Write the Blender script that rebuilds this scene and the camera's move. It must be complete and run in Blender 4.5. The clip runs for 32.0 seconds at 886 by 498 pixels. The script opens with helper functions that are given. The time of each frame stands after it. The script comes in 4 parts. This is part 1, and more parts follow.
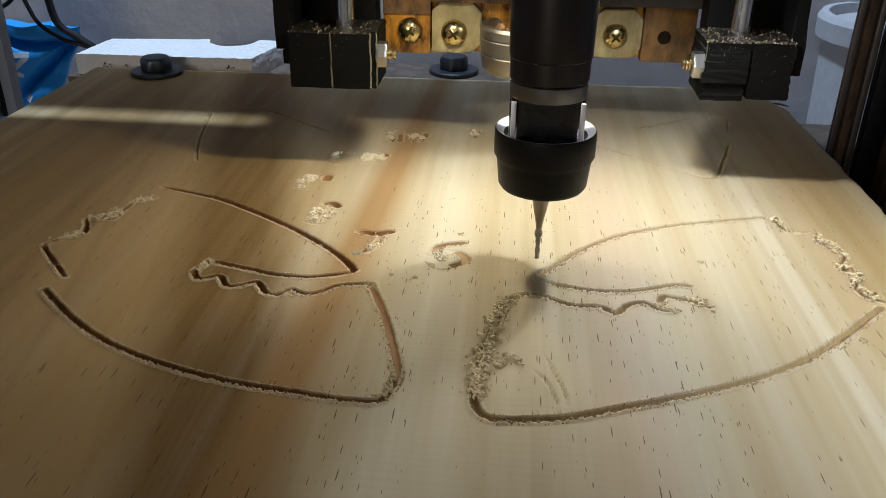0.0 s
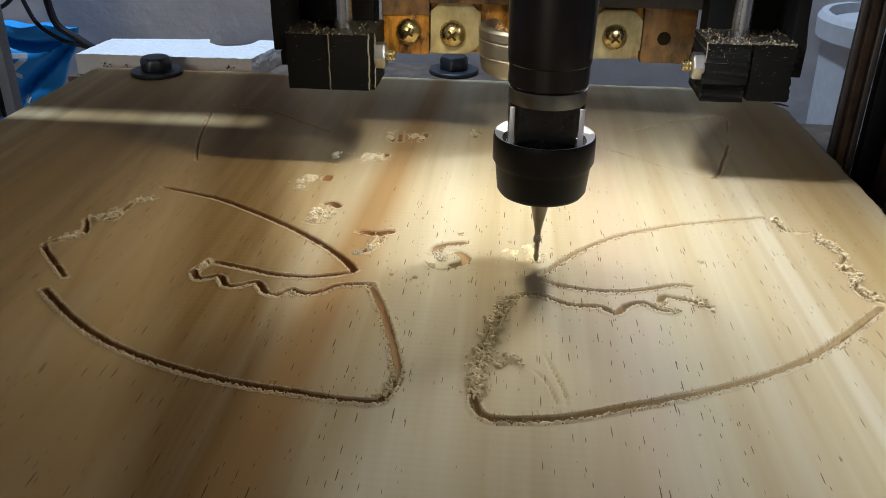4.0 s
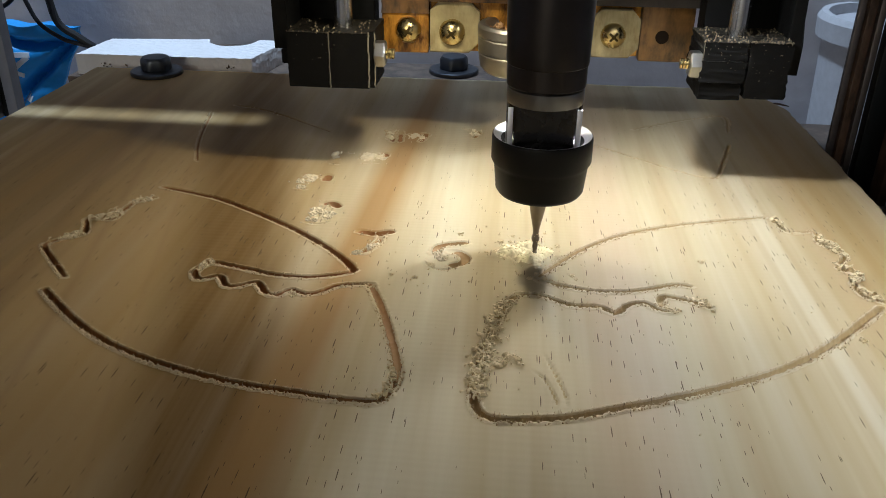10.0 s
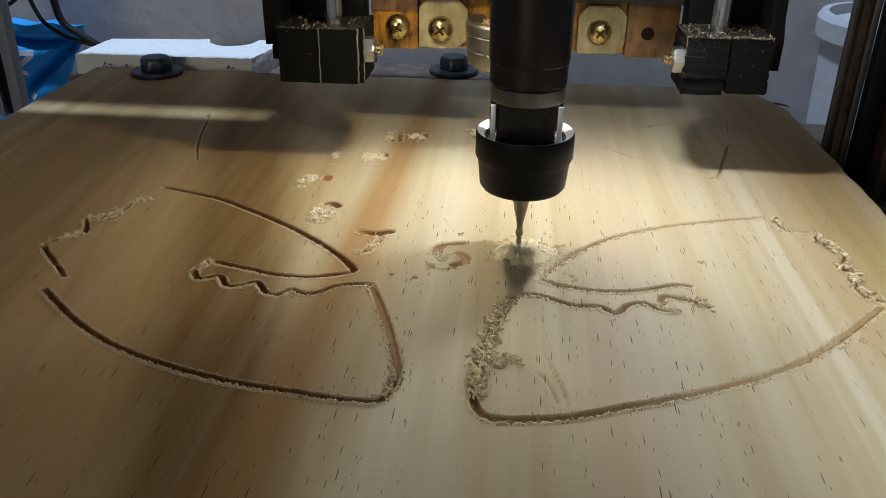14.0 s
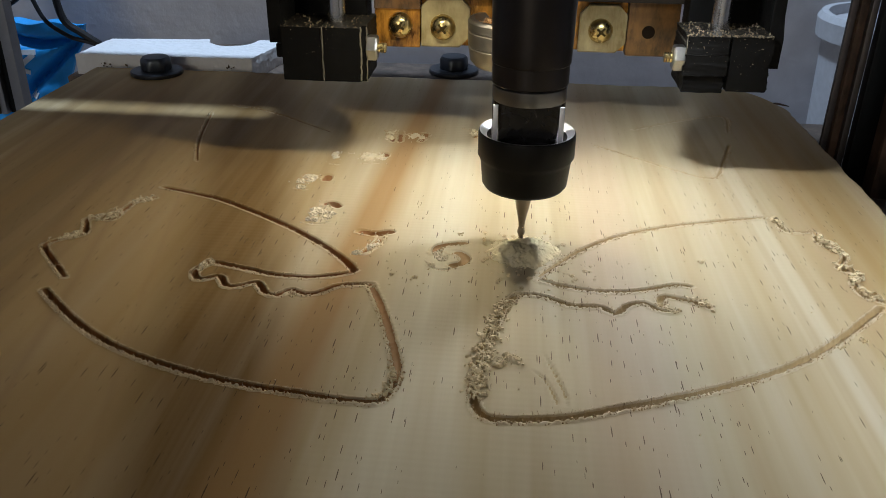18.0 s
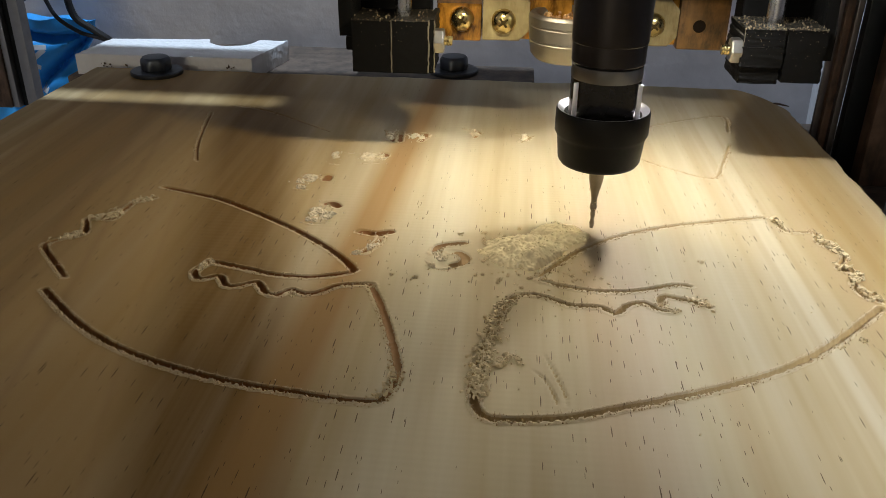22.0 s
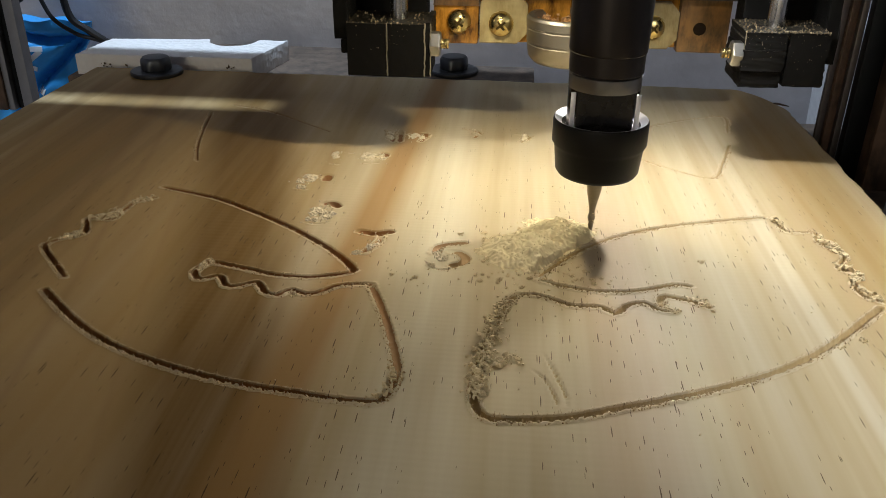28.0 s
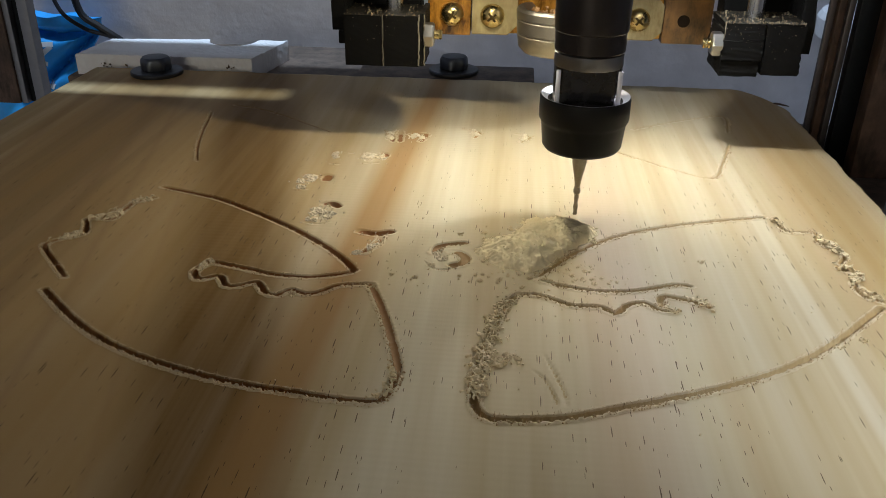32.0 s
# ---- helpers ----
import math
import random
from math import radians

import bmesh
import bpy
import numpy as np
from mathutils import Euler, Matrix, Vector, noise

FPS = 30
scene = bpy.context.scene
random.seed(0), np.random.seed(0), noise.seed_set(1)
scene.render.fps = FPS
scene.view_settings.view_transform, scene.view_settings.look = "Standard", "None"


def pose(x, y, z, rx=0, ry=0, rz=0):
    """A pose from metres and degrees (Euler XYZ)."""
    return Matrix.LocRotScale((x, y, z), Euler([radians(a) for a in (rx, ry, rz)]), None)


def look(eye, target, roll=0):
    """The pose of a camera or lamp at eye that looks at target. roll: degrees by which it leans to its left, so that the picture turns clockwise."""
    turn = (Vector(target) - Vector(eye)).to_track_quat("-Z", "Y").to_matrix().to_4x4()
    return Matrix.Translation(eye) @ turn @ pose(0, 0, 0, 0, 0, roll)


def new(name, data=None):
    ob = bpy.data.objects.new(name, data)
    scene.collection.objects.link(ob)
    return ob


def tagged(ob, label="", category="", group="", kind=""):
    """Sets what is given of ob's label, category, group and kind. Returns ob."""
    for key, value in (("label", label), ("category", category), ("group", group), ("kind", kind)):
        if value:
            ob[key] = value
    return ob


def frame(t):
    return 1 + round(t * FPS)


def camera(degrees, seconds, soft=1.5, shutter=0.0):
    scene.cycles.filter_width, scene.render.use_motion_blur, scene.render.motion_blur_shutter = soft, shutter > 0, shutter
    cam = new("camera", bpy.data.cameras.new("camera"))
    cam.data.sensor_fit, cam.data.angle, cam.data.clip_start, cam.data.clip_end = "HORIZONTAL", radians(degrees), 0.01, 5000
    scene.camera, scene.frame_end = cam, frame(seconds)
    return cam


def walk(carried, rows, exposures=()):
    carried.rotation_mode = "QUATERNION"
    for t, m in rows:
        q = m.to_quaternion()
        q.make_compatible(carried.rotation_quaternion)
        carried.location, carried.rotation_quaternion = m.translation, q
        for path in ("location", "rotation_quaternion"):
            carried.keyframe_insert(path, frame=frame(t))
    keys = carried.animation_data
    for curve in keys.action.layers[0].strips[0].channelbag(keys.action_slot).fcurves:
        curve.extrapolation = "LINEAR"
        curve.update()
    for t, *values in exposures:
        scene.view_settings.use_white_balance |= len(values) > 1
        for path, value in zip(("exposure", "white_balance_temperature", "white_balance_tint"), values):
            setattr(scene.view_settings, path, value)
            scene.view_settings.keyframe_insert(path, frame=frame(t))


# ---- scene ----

# ---------------------------------------------------------------- camera
cam = camera(56.18, 32.0, soft=0.5)
EYE = Vector((0.0, 0.0, 0.0764))
VIEW = look(EYE, EYE + Vector((-0.07204, 0.89025, -0.44974)), 0.79)
# the camera's white balance wanders a little towards yellow and back
walk(cam, [(0.0, VIEW), (32.0, VIEW)], [
    (0.0, 0.0, 6050, 10), (12.0, 0.0, 6050, 10), (13.0, -0.12, 6050, 10), (18.5, -0.12, 6050, 10), (20.0, 0.1, 6050, 10),
    (21.0, 0.1, 6250, 10), (22.0, 0.1, 6600, 10), (23.0, 0.1, 6050, 10), (24.0, 0.1, 6550, 10), (25.0, 0.1, 6550, 10), (25.5, 0.1, 6250, 10),
    (27.5, 0.1, 6600, 10), (28.0, 0.1, 6650, 10), (29.0, 0.1, 6050, 10), (30.0, 0.15, 6050, 10), (31.0, 0.1, 6550, 10), (32.0, 0.1, 6200, 10)])

MM = 0.001

# the machine's travel: seconds, millimetres along x, along y, height of the cutter's tip
TRAVEL = [
    (0, -0.0, -0.0, -0.4), (0.5, -4.2, -2.0, 5.4), (1, 0.8, 1.4, -0.4), (1.5, -4.8, -1.4, -0.4),
    (2, -1.2, 7.3, -0.5), (2.5, 0.3, 7.9, -0.7), (3, -3.5, 7.6, -0.8), (3.5, 0.1, 0.1, 5.1),
    (4, -0.2, -1.1, -1.1), (4.5, -4.6, -1.9, -1.1), (5, -3.0, 7.9, -1.1), (5.5, -3.4, 3.7, 3.2),
    (6, -1.4, 2.6, -1.2), (6.5, -3.4, 3.2, -0.9), (7, 0.4, 7.7, 4.1), (7.5, 0.1, 0.0, 2.0),
    (8, -0.2, -1.1, -1.7), (8.5, -4.6, -1.9, -1.6), (9, -3.0, 7.9, -1.7), (9.5, -3.4, 3.7, 1.8),
    (10, -0.5, 0.5, -1.7), (10.5, -3.4, 3.3, 6.3), (11, 0.2, 7.5, 4.0), (11.5, 0.0, 0.1, 2.3),
    (12, -0.6, -0.6, -2.3), (12.5, -4.2, -1.9, -1.2), (13, 0.8, 8.6, -2.2), (13.5, -3.4, 3.8, 3.1),
    (14, -3.7, 4.2, -2.4), (14.5, -3.6, 5.9, -2.4), (15, 0.2, 7.5, 4.0), (15.5, 0.0, 0.1, 2.3),
    (16, -0.6, -0.6, -2.7), (16.5, -4.2, -1.9, 2.6), (17, 0.8, 1.4, -2.9), (17.5, -4.7, -1.1, -2.8),
    (18, -3.3, 6.1, -3.0), (18.5, -3.2, 4.8, -2.8), (19, -3.0, 7.1, 0.9), (19.5, 8.8, 22.1, 1.0),
    (20, 9.0, 22.7, -0.8), (20.5, 9.3, 20.6, -0.4), (21, 7.3, 14.5, -0.8), (21.5, 11.2, 14.2, -0.7),
    (22, 12.0, 15.9, -0.9), (22.5, 8.9, 22.4, 2.0), (23, 7.9, 18.7, -1.4), (23.5, 6.9, 16.6, -1.3),
    (24, 11.0, 16.0, -1.4), (24.5, 11.2, 14.4, 0.2), (25, 10.6, 14.5, -1.4), (25.5, 8.9, 22.4, 4.1),
    (26, 7.9, 18.7, -1.8), (26.5, 6.9, 16.6, -1.8), (27, 11.0, 16.0, -1.8), (27.5, 11.2, 14.6, 3.3),
    (28, 11.4, 12.4, -1.9), (28.5, 11.1, 15.9, -1.8), (29, 8.9, 22.3, -2.3), (29.5, 6.8, 17.1, -2.5),
    (30, 5.9, 15.9, -2.4), (30.5, 8.1, 23.2, -2.5), (31, 11.0, 14.4, -2.4), (31.5, 10.7, 14.6, -2.3),
    (32, 8.8, 22.5, -0.2),
]


# ---------------------------------------------------------------- light of the room
world = bpy.data.worlds.new("room_air")
world.use_nodes = True
world.node_tree.nodes["Background"].inputs[0].default_value = (0.62, 0.68, 0.85, 1)
world.node_tree.nodes["Background"].inputs[1].default_value = 0.052
scene.world = world


def area_lamp(name, eye, target, size, power, colour):
    data = bpy.data.lights.new(name, "AREA")
    data.shape, data.size, data.energy, data.color = "DISK", size, power, colour
    ob = new(name, data)
    ob.matrix_world = look(eye, target)
    return ob


# the ceiling lamp behind the gantry, and an added fill light behind the camera
area_lamp("ceiling_lamp", (-0.10, 0.36, 0.60), (-0.10, 0.30, 0), 0.04, 3.5, (0.66, 0.82, 1.0))
area_lamp("front_fill_light", (-0.25, -0.74, 0.20), (-0.03, 0.3, 0.03), 0.30, 1.32, (1.0, 0.90, 0.68))


def spot_lamp(name, eye, target, cone, power, colour):
    data = bpy.data.lights.new(name, "SPOT")
    data.spot_size, data.spot_blend, data.shadow_soft_size = radians(cone), 0.75, 0.012
    data.energy, data.color = power, colour
    new(name, data).matrix_world = look(eye, target)


# an unseen spot to the right, added to brighten the board's right front
spot_lamp("right_fill_spot", (0.24, 0.03, 0.26), (0.128, 0.092, 0), 36, 4.2, (0.90, 0.95, 1.0))

LED_GLOW = 154.0


# ---------------------------------------------------------------- materials
class Nodes:
    """A short way to write a node material."""

    def __init__(self, name, rough=0.6, metal=0.0, colour=(0.5, 0.5, 0.5)):
        self.mat = bpy.data.materials.new(name)
        self.mat.use_nodes = True
        self.tree = self.mat.node_tree
        self.bsdf = self.tree.nodes["Principled BSDF"]
        self.bsdf.inputs["Roughness"].default_value = rough
        self.bsdf.inputs["Metallic"].default_value = metal
        self.bsdf.inputs["Base Color"].default_value = (*colour, 1)
        self.place = self.tree.nodes.new("ShaderNodeTexCoord").outputs["Object"]

    def node(self, kind, **values):
        n = self.tree.nodes.new("ShaderNode" + kind)
        for key, value in values.items():
            n.inputs[key.replace("_", " ")].default_value = value
        return n

    def link(self, a, b):
        self.tree.links.new(a, b)

    def put(self, name, out):
        self.link(out, self.bsdf.inputs[name])

    def math(self, op, a, b=0.0, c=0.0):
        n = self.tree.nodes.new("ShaderNodeMath")
        n.operation = op
        for i, v in enumerate((a, b, c)):
            if isinstance(v, (int, float)):
                n.inputs[i].default_value = v
            else:
                self.link(v, n.inputs[i])
        return n.outputs[0]

    def scaled(self, sx, sy, sz, at=(0, 0, 0)):
        n = self.tree.nodes.new("ShaderNodeMapping")
        n.inputs["Scale"].default_value = (sx, sy, sz)
        n.inputs["Location"].default_value = at
        self.link(self.place, n.inputs["Vector"])
        return n.outputs[0]

    def noise(self, vector, scale, detail=3.0, rough=0.55, out="Fac"):
        n = self.node("TexNoise", Scale=scale, Detail=detail, Roughness=rough)
        self.link(vector, n.inputs["Vector"])
        return n.outputs[out]

    def ramp(self, fac, stops):
        n = self.tree.nodes.new("ShaderNodeValToRGB")
        e = n.color_ramp.elements
        while len(e) < len(stops):
            e.new(0.5)
        for el, (p, c) in zip(e, stops):
            el.position, el.color = p, (*c, 1) if len(c) == 3 else c
        self.link(fac, n.inputs[0])
        return n.outputs[0]

    def mix(self, fac, a, b, kind="MIX"):
        n = self.tree.nodes.new("ShaderNodeMix")
        n.data_type, n.blend_type = "RGBA", kind
        for socket, v in ((n.inputs[0], fac), (n.inputs[6], a), (n.inputs[7], b)):
            if isinstance(v, (int, float)):
                socket.default_value = v
            elif isinstance(v, tuple):
                socket.default_value = (*v, 1)
            else:
                self.link(v, socket)
        return n.outputs[2]

    def bump(self, height, distance, strength=1.0):
        n = self.node("Bump", Strength=strength, Distance=distance)
        self.link(height, n.inputs["Height"])
        self.put("Normal", n.outputs[0])


def grey(v):
    return (v, v, v)


def pine(name="planed_pine"):
    m = Nodes(name, rough=0.5)
    m.bsdf.inputs["Specular IOR Level"].default_value = 0.22
    sep = m.tree.nodes.new("ShaderNodeSeparateXYZ")
    m.link(m.place, sep.inputs[0])
    x, y, z = sep.outputs
    wander = m.math("MULTIPLY", m.math("SUBTRACT", m.noise(m.scaled(12, 3, 12), 1.0, 2), 0.5), 0.010)
    xx = m.math("ADD", x, wander)
    yy = m.math("SUBTRACT", y, 0.150)

    def band(centre, slope, half, sharp):
        d = m.math("ABSOLUTE", m.math("SUBTRACT", m.math("SUBTRACT", xx, centre), m.math("MULTIPLY", yy, slope)))
        e = m.math("DIVIDE", m.math("SUBTRACT", half, d), sharp)
        n = m.node("Clamp")
        m.link(e, n.inputs[0])
        return n.outputs[0]

    # growth rings run along y, early wood pale, late wood amber
    fine = m.noise(m.scaled(420, 5, 420), 1.0, 4, 0.6)
    broad = m.noise(m.scaled(62, 2.6, 62), 1.0, 4, 0.6)
    base = m.ramp(broad, [(0.30, (0.47, 0.345, 0.17)), (0.46, (0.64, 0.54, 0.34)), (0.66, (0.77, 0.70, 0.525))])
    mid = m.ramp(m.noise(m.scaled(190, 5.0, 190), 1.0, 3, 0.55), [(0.42, grey(0.0)), (0.62, grey(1.0))])
    base = m.mix(m.math("MULTIPLY", mid, 0.17), base, (0.45, 0.32, 0.17))
    base = m.mix(m.math("MULTIPLY", fine, 0.24), base, (0.46, 0.33, 0.18))
    streak = m.ramp(m.noise(m.scaled(240, 6.0, 240), 1.0, 4, 0.6), [(0.36, grey(0.78)), (0.60, grey(1.0))])
    # the heartwood side is amber; warm light on the left is partly in this colour
    base = m.mix(m.math("MULTIPLY", band(-0.090, -0.10, 0.070, 0.045), 0.70), base, (0.43, 0.245, 0.060))
    base = m.mix(m.math("MULTIPLY", m.math("MULTIPLY", band(-0.0545, -0.23, 0.0150, 0.009), streak), 0.95), base, (0.20, 0.108, 0.026))
    base = m.mix(m.math("MULTIPLY", band(-0.0300, 0.04, 0.0068, 0.005), 0.85), base, (0.41, 0.235, 0.080))
    base = m.mix(m.math("MULTIPLY", m.math("MULTIPLY", band(-0.105, -0.10, 0.022, 0.016), streak), 0.70), base, (0.35, 0.215, 0.085))
    for at, lean, half, strength in ((-0.083, -0.20, 0.0016, 0.5), (-0.094, -0.16, 0.0030, 0.45), (-0.122, -0.12, 0.0025, 0.5), (-0.069, -0.23, 0.0012, 0.4), (-0.041, -0.10, 0.0015, 0.35)):
        base = m.mix(m.math("MULTIPLY", band(at, lean, half, 0.003), strength), base, (0.30, 0.175, 0.075))
    base = m.mix(m.math("MULTIPLY", m.math("MULTIPLY", band(0.076, 0.02, 0.022, 0.020), streak), 0.85), base, (0.38, 0.25, 0.09))
    base = m.mix(m.math("MULTIPLY", band(0.047, 0.03, 0.003, 0.004), 0.35), base, (0.46, 0.32, 0.145))
    base = m.mix(m.math("MULTIPLY", band(0.057, 0.02, 0.0015, 0.003), 0.4), base, (0.44, 0.29, 0.125))
    base = m.mix(m.math("MULTIPLY", band(0.066, 0.03, 0.006, 0.008), 0.38), base, (0.50, 0.31, 0.13))
    base = m.mix(m.math("MULTIPLY", band(0.021, 0.03, 0.0085, 0.005), 0.42), base, (0.55, 0.38, 0.235))
    base = m.mix(m.math("MULTIPLY", band(0.004, 0.02, 0.0025, 0.004), 0.35), base, (0.52, 0.40, 0.22))
    base = m.mix(m.math("MULTIPLY", band(0.036, 0.02, 0.002, 0.004), 0.30), base, (0.55, 0.36, 0.19))

    # close rings at both sides of the board
    rings = m.ramp(m.noise(m.scaled(230, 2.0, 230), 1.0, 2, 0.5), [(0.44, grey(0.0)), (0.58, grey(1.0))])
    base = m.mix(m.math("MULTIPLY", m.math("MULTIPLY", band(-0.122, -0.10, 0.050, 0.030), rings), 0.45), base, (0.30, 0.20, 0.085))
    base = m.mix(m.math("MULTIPLY", m.math("MULTIPLY", band(0.066, 0.02, 0.034, 0.022), rings), 0.38), base, (0.44, 0.29, 0.11))
    # resin canals: dark dashes along the grain, many short ones and a few long
    crowd = m.noise(m.scaled(34, 8, 34), 1.0, 2)
    front = m.ramp(m.math("MULTIPLY", y, 4.0), [(0.68, grey(1.0)), (0.82, grey(0.25))])
    for across, along, width, rare, share in ((2700, 330, 0.15, 1.100, 0.29), (2500, 165, 0.20, 1.060, 0.28)):
        dash = m.tree.nodes.new("ShaderNodeTexVoronoi")
        dash.voronoi_dimensions = "2D"
        dash.inputs["Scale"].default_value = 1.0
        m.link(m.scaled(across, along, 1), dash.inputs["Vector"])
        pick = m.tree.nodes.new("ShaderNodeSeparateColor")
        m.link(dash.outputs["Color"], pick.inputs[0])
        near = m.math("LESS_THAN", dash.outputs["Distance"], m.math("ADD", m.math("MULTIPLY", pick.outputs[1], width), 0.05))
        dark = m.math("MULTIPLY", near, m.math("GREATER_THAN", pick.outputs[0], m.math("SUBTRACT", rare, m.math("MULTIPLY", crowd, share))))
        base = m.mix(m.math("MULTIPLY", m.math("MULTIPLY", dark, front), 0.85), base, (0.085, 0.048, 0.02))

    # raw amber wood below the planed face; the left cuts also carry painted shade
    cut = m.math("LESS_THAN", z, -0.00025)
    heart_and_shade = m.ramp(m.math("ADD", m.math("MULTIPLY", x, -8.0), 0.45), [(0.42, (0.47, 0.33, 0.145)), (0.56, (0.38, 0.18, 0.045)), (0.70, (0.27, 0.092, 0.020))])
    base = m.mix(m.math("MULTIPLY", cut, 0.8), base, heart_and_shade)
    # torn lips stand pale above the face
    lips = m.math("GREATER_THAN", z, 0.00004)
    base = m.mix(m.math("MULTIPLY", lips, 0.55), base, (0.72, 0.60, 0.40))
    # saw marks across the board
    wave = m.node("TexWave", Scale=1.0, Distortion=4.5, Detail=3.0)
    wave.bands_direction = "Y"
    m.link(m.scaled(22, 210, 22), wave.inputs["Vector"])
    saw = m.math("MULTIPLY", wave.outputs["Fac"], m.ramp(m.noise(m.scaled(22, 16, 22), 1.0, 2), [(0.40, grey(0.15)), (0.62, grey(1.0))]))
    left = m.ramp(m.math("ADD", m.math("MULTIPLY", x, 6.0), 0.5), [(0.45, grey(1.0)), (0.75, grey(0.25))])
    base = m.mix(m.math("MULTIPLY", m.math("MULTIPLY", saw, left), 0.08), base, (0.36, 0.26, 0.14))
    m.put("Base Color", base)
    m.put("Roughness", m.math("ADD", 0.45, m.math("MULTIPLY", fine, 0.25)))
    m.bump(m.math("ADD", fine, m.math("MULTIPLY", saw, 0.12)), 0.00006, 0.6)
    return m.mat


def chip_wood(name, pale, deep, relief=0.8):
    m = Nodes(name, rough=0.9)
    isl = m.tree.nodes.new("ShaderNodeNewGeometry").outputs["Random Per Island"]
    n = m.noise(m.scaled(900, 900, 900), 1.0, 3)
    m.put("Base Color", m.mix(m.math("ADD", m.math("MULTIPLY", isl, 0.5), m.math("MULTIPLY", n, 0.5)), deep, pale))
    m.bump(n, 0.0003, relief)
    return m.mat


def plastic(name, colour, rough=0.5, layers=0.0, dust=0.0, spec=0.4):
    m = Nodes(name, rough=rough)
    n = m.noise(m.scaled(260, 260, 260), 1.0, 4)
    c = m.mix(m.math("MULTIPLY", n, 0.5), colour, tuple(v * 1.8 + 0.001 for v in colour))
    if dust:
        g = m.tree.nodes.new("ShaderNodeNewGeometry")
        s = m.tree.nodes.new("ShaderNodeSeparateXYZ")
        m.link(g.outputs["Normal"], s.inputs[0])
        up = m.math("MULTIPLY", m.math("GREATER_THAN", s.outputs[2], 0.5), m.math("GREATER_THAN", m.noise(m.scaled(1300, 1300, 1300), 1.0, 5), 0.52))
        fleck = m.math("GREATER_THAN", m.noise(m.scaled(520, 520, 520), 1.0, 3), 0.72)
        c = m.mix(m.math("MULTIPLY", m.math("MAXIMUM", up, fleck), dust), c, (0.16, 0.135, 0.095))
    m.put("Base Color", c)
    m.bsdf.inputs["Specular IOR Level"].default_value = spec
    if layers:
        w = m.node("TexWave", Scale=1.0, Distortion=0.4)
        w.bands_direction = "Z"
        m.link(m.scaled(1, 1, layers), w.inputs["Vector"])
        m.bump(m.math("ADD", w.outputs["Fac"], n), 0.00008, 0.4)
    else:
        m.bump(n, 0.0001, 0.5)
    return m.mat


def metal(name, colour, rough=0.3, stain=(0.2, 0.15, 0.1), wear=0.3):
    m = Nodes(name, rough=rough, metal=1.0)
    n = m.noise(m.scaled(220, 220, 220), 1.0, 5)
    m.put("Base Color", m.mix(m.math("MULTIPLY", n, wear), colour, stain))
    m.put("Roughness", m.math("ADD", rough - 0.08, m.math("MULTIPLY", n, 0.2)))
    m.bump(n, 0.00005, 0.4)
    return m.mat


def varnished(name, pale, deep, rough=0.35):
    m = Nodes(name, rough=rough)
    n = m.noise(m.scaled(190, 190, 70), 1.0, 5, 0.68)
    k = m.ramp(m.noise(m.scaled(95, 95, 110), 1.0, 4), [(0.38, grey(0.0)), (0.66, grey(1.0))])
    c = m.ramp(n, [(0.36, deep), (0.54, pale), (0.70, tuple(min(1, v * 1.3) for v in pale))])
    m.put("Base Color", m.mix(m.math("MULTIPLY", k, 0.6), c, tuple(v * 0.8 for v in deep)))
    m.bump(n, 0.0002, 0.7)
    return m.mat


def plaster(name, pale, deep, scale=30):
    m = Nodes(name, rough=0.9)
    n = m.noise(m.scaled(scale, scale, scale), 1.0, 6, 0.6)
    k = m.noise(m.scaled(scale * 6, scale * 6, scale * 6), 1.0, 4)
    m.put("Base Color", m.mix(n, deep, pale))
    m.bump(m.math("ADD", n, m.math("MULTIPLY", k, 0.25)), 0.0012, 0.5)
    return m.mat


def foam(name):
    m = Nodes(name, rough=0.8)
    v = m.tree.nodes.new("ShaderNodeTexVoronoi")
    v.inputs["Scale"].default_value = 420
    m.link(m.place, v.inputs["Vector"])
    n = m.noise(m.scaled(60, 60, 60), 1.0, 4)
    m.put("Base Color", m.mix(m.math("MULTIPLY", n, 0.35), (0.84, 0.85, 0.88), (0.58, 0.53, 0.47)))
    m.bump(v.outputs["Distance"], 0.0005, 0.6)
    return m.mat


def led(name, colour, share):
    m = Nodes(name)
    m.bsdf.inputs["Emission Color"].default_value = (*colour, 1)
    m.bsdf.inputs["Emission Strength"].default_value = LED_GLOW * share
    return m.mat


PINE = pine()
CHIP = chip_wood("pale_pine_chips", (0.86, 0.75, 0.50), (0.66, 0.51, 0.28))
DUST = chip_wood("packed_pine_sawdust", (0.92, 0.81, 0.54), (0.80, 0.66, 0.38), 0.25)
SHAVING = chip_wood("torn_pine_shavings", (0.86, 0.74, 0.50), (0.64, 0.50, 0.28))
FLAKE = chip_wood("white_pine_flakes", (0.88, 0.81, 0.65), (0.76, 0.64, 0.43))
FIBRE = chip_wood("torn_pine_fibres", (0.78, 0.64, 0.42), (0.46, 0.30, 0.14))
RUSTDUST = chip_wood("orange_sawdust", (0.66, 0.40, 0.17), (0.36, 0.17, 0.06))
GRIME = chip_wood("greyed_dust_chips", (0.24, 0.19, 0.12), (0.05, 0.036, 0.02))
BLACK = plastic("black_printed_plastic", (0.0022, 0.002, 0.0018), 0.6, layers=2600, dust=0.16, spec=0.12)
BLACK_DUSTY = plastic("dusty_black_plastic", (0.0022, 0.002, 0.0018), 0.6, layers=2600, dust=0.28, spec=0.12)
BLACK_NUT = plastic("blackened_steel", (0.003, 0.0028, 0.0026), 0.5, spec=0.2)
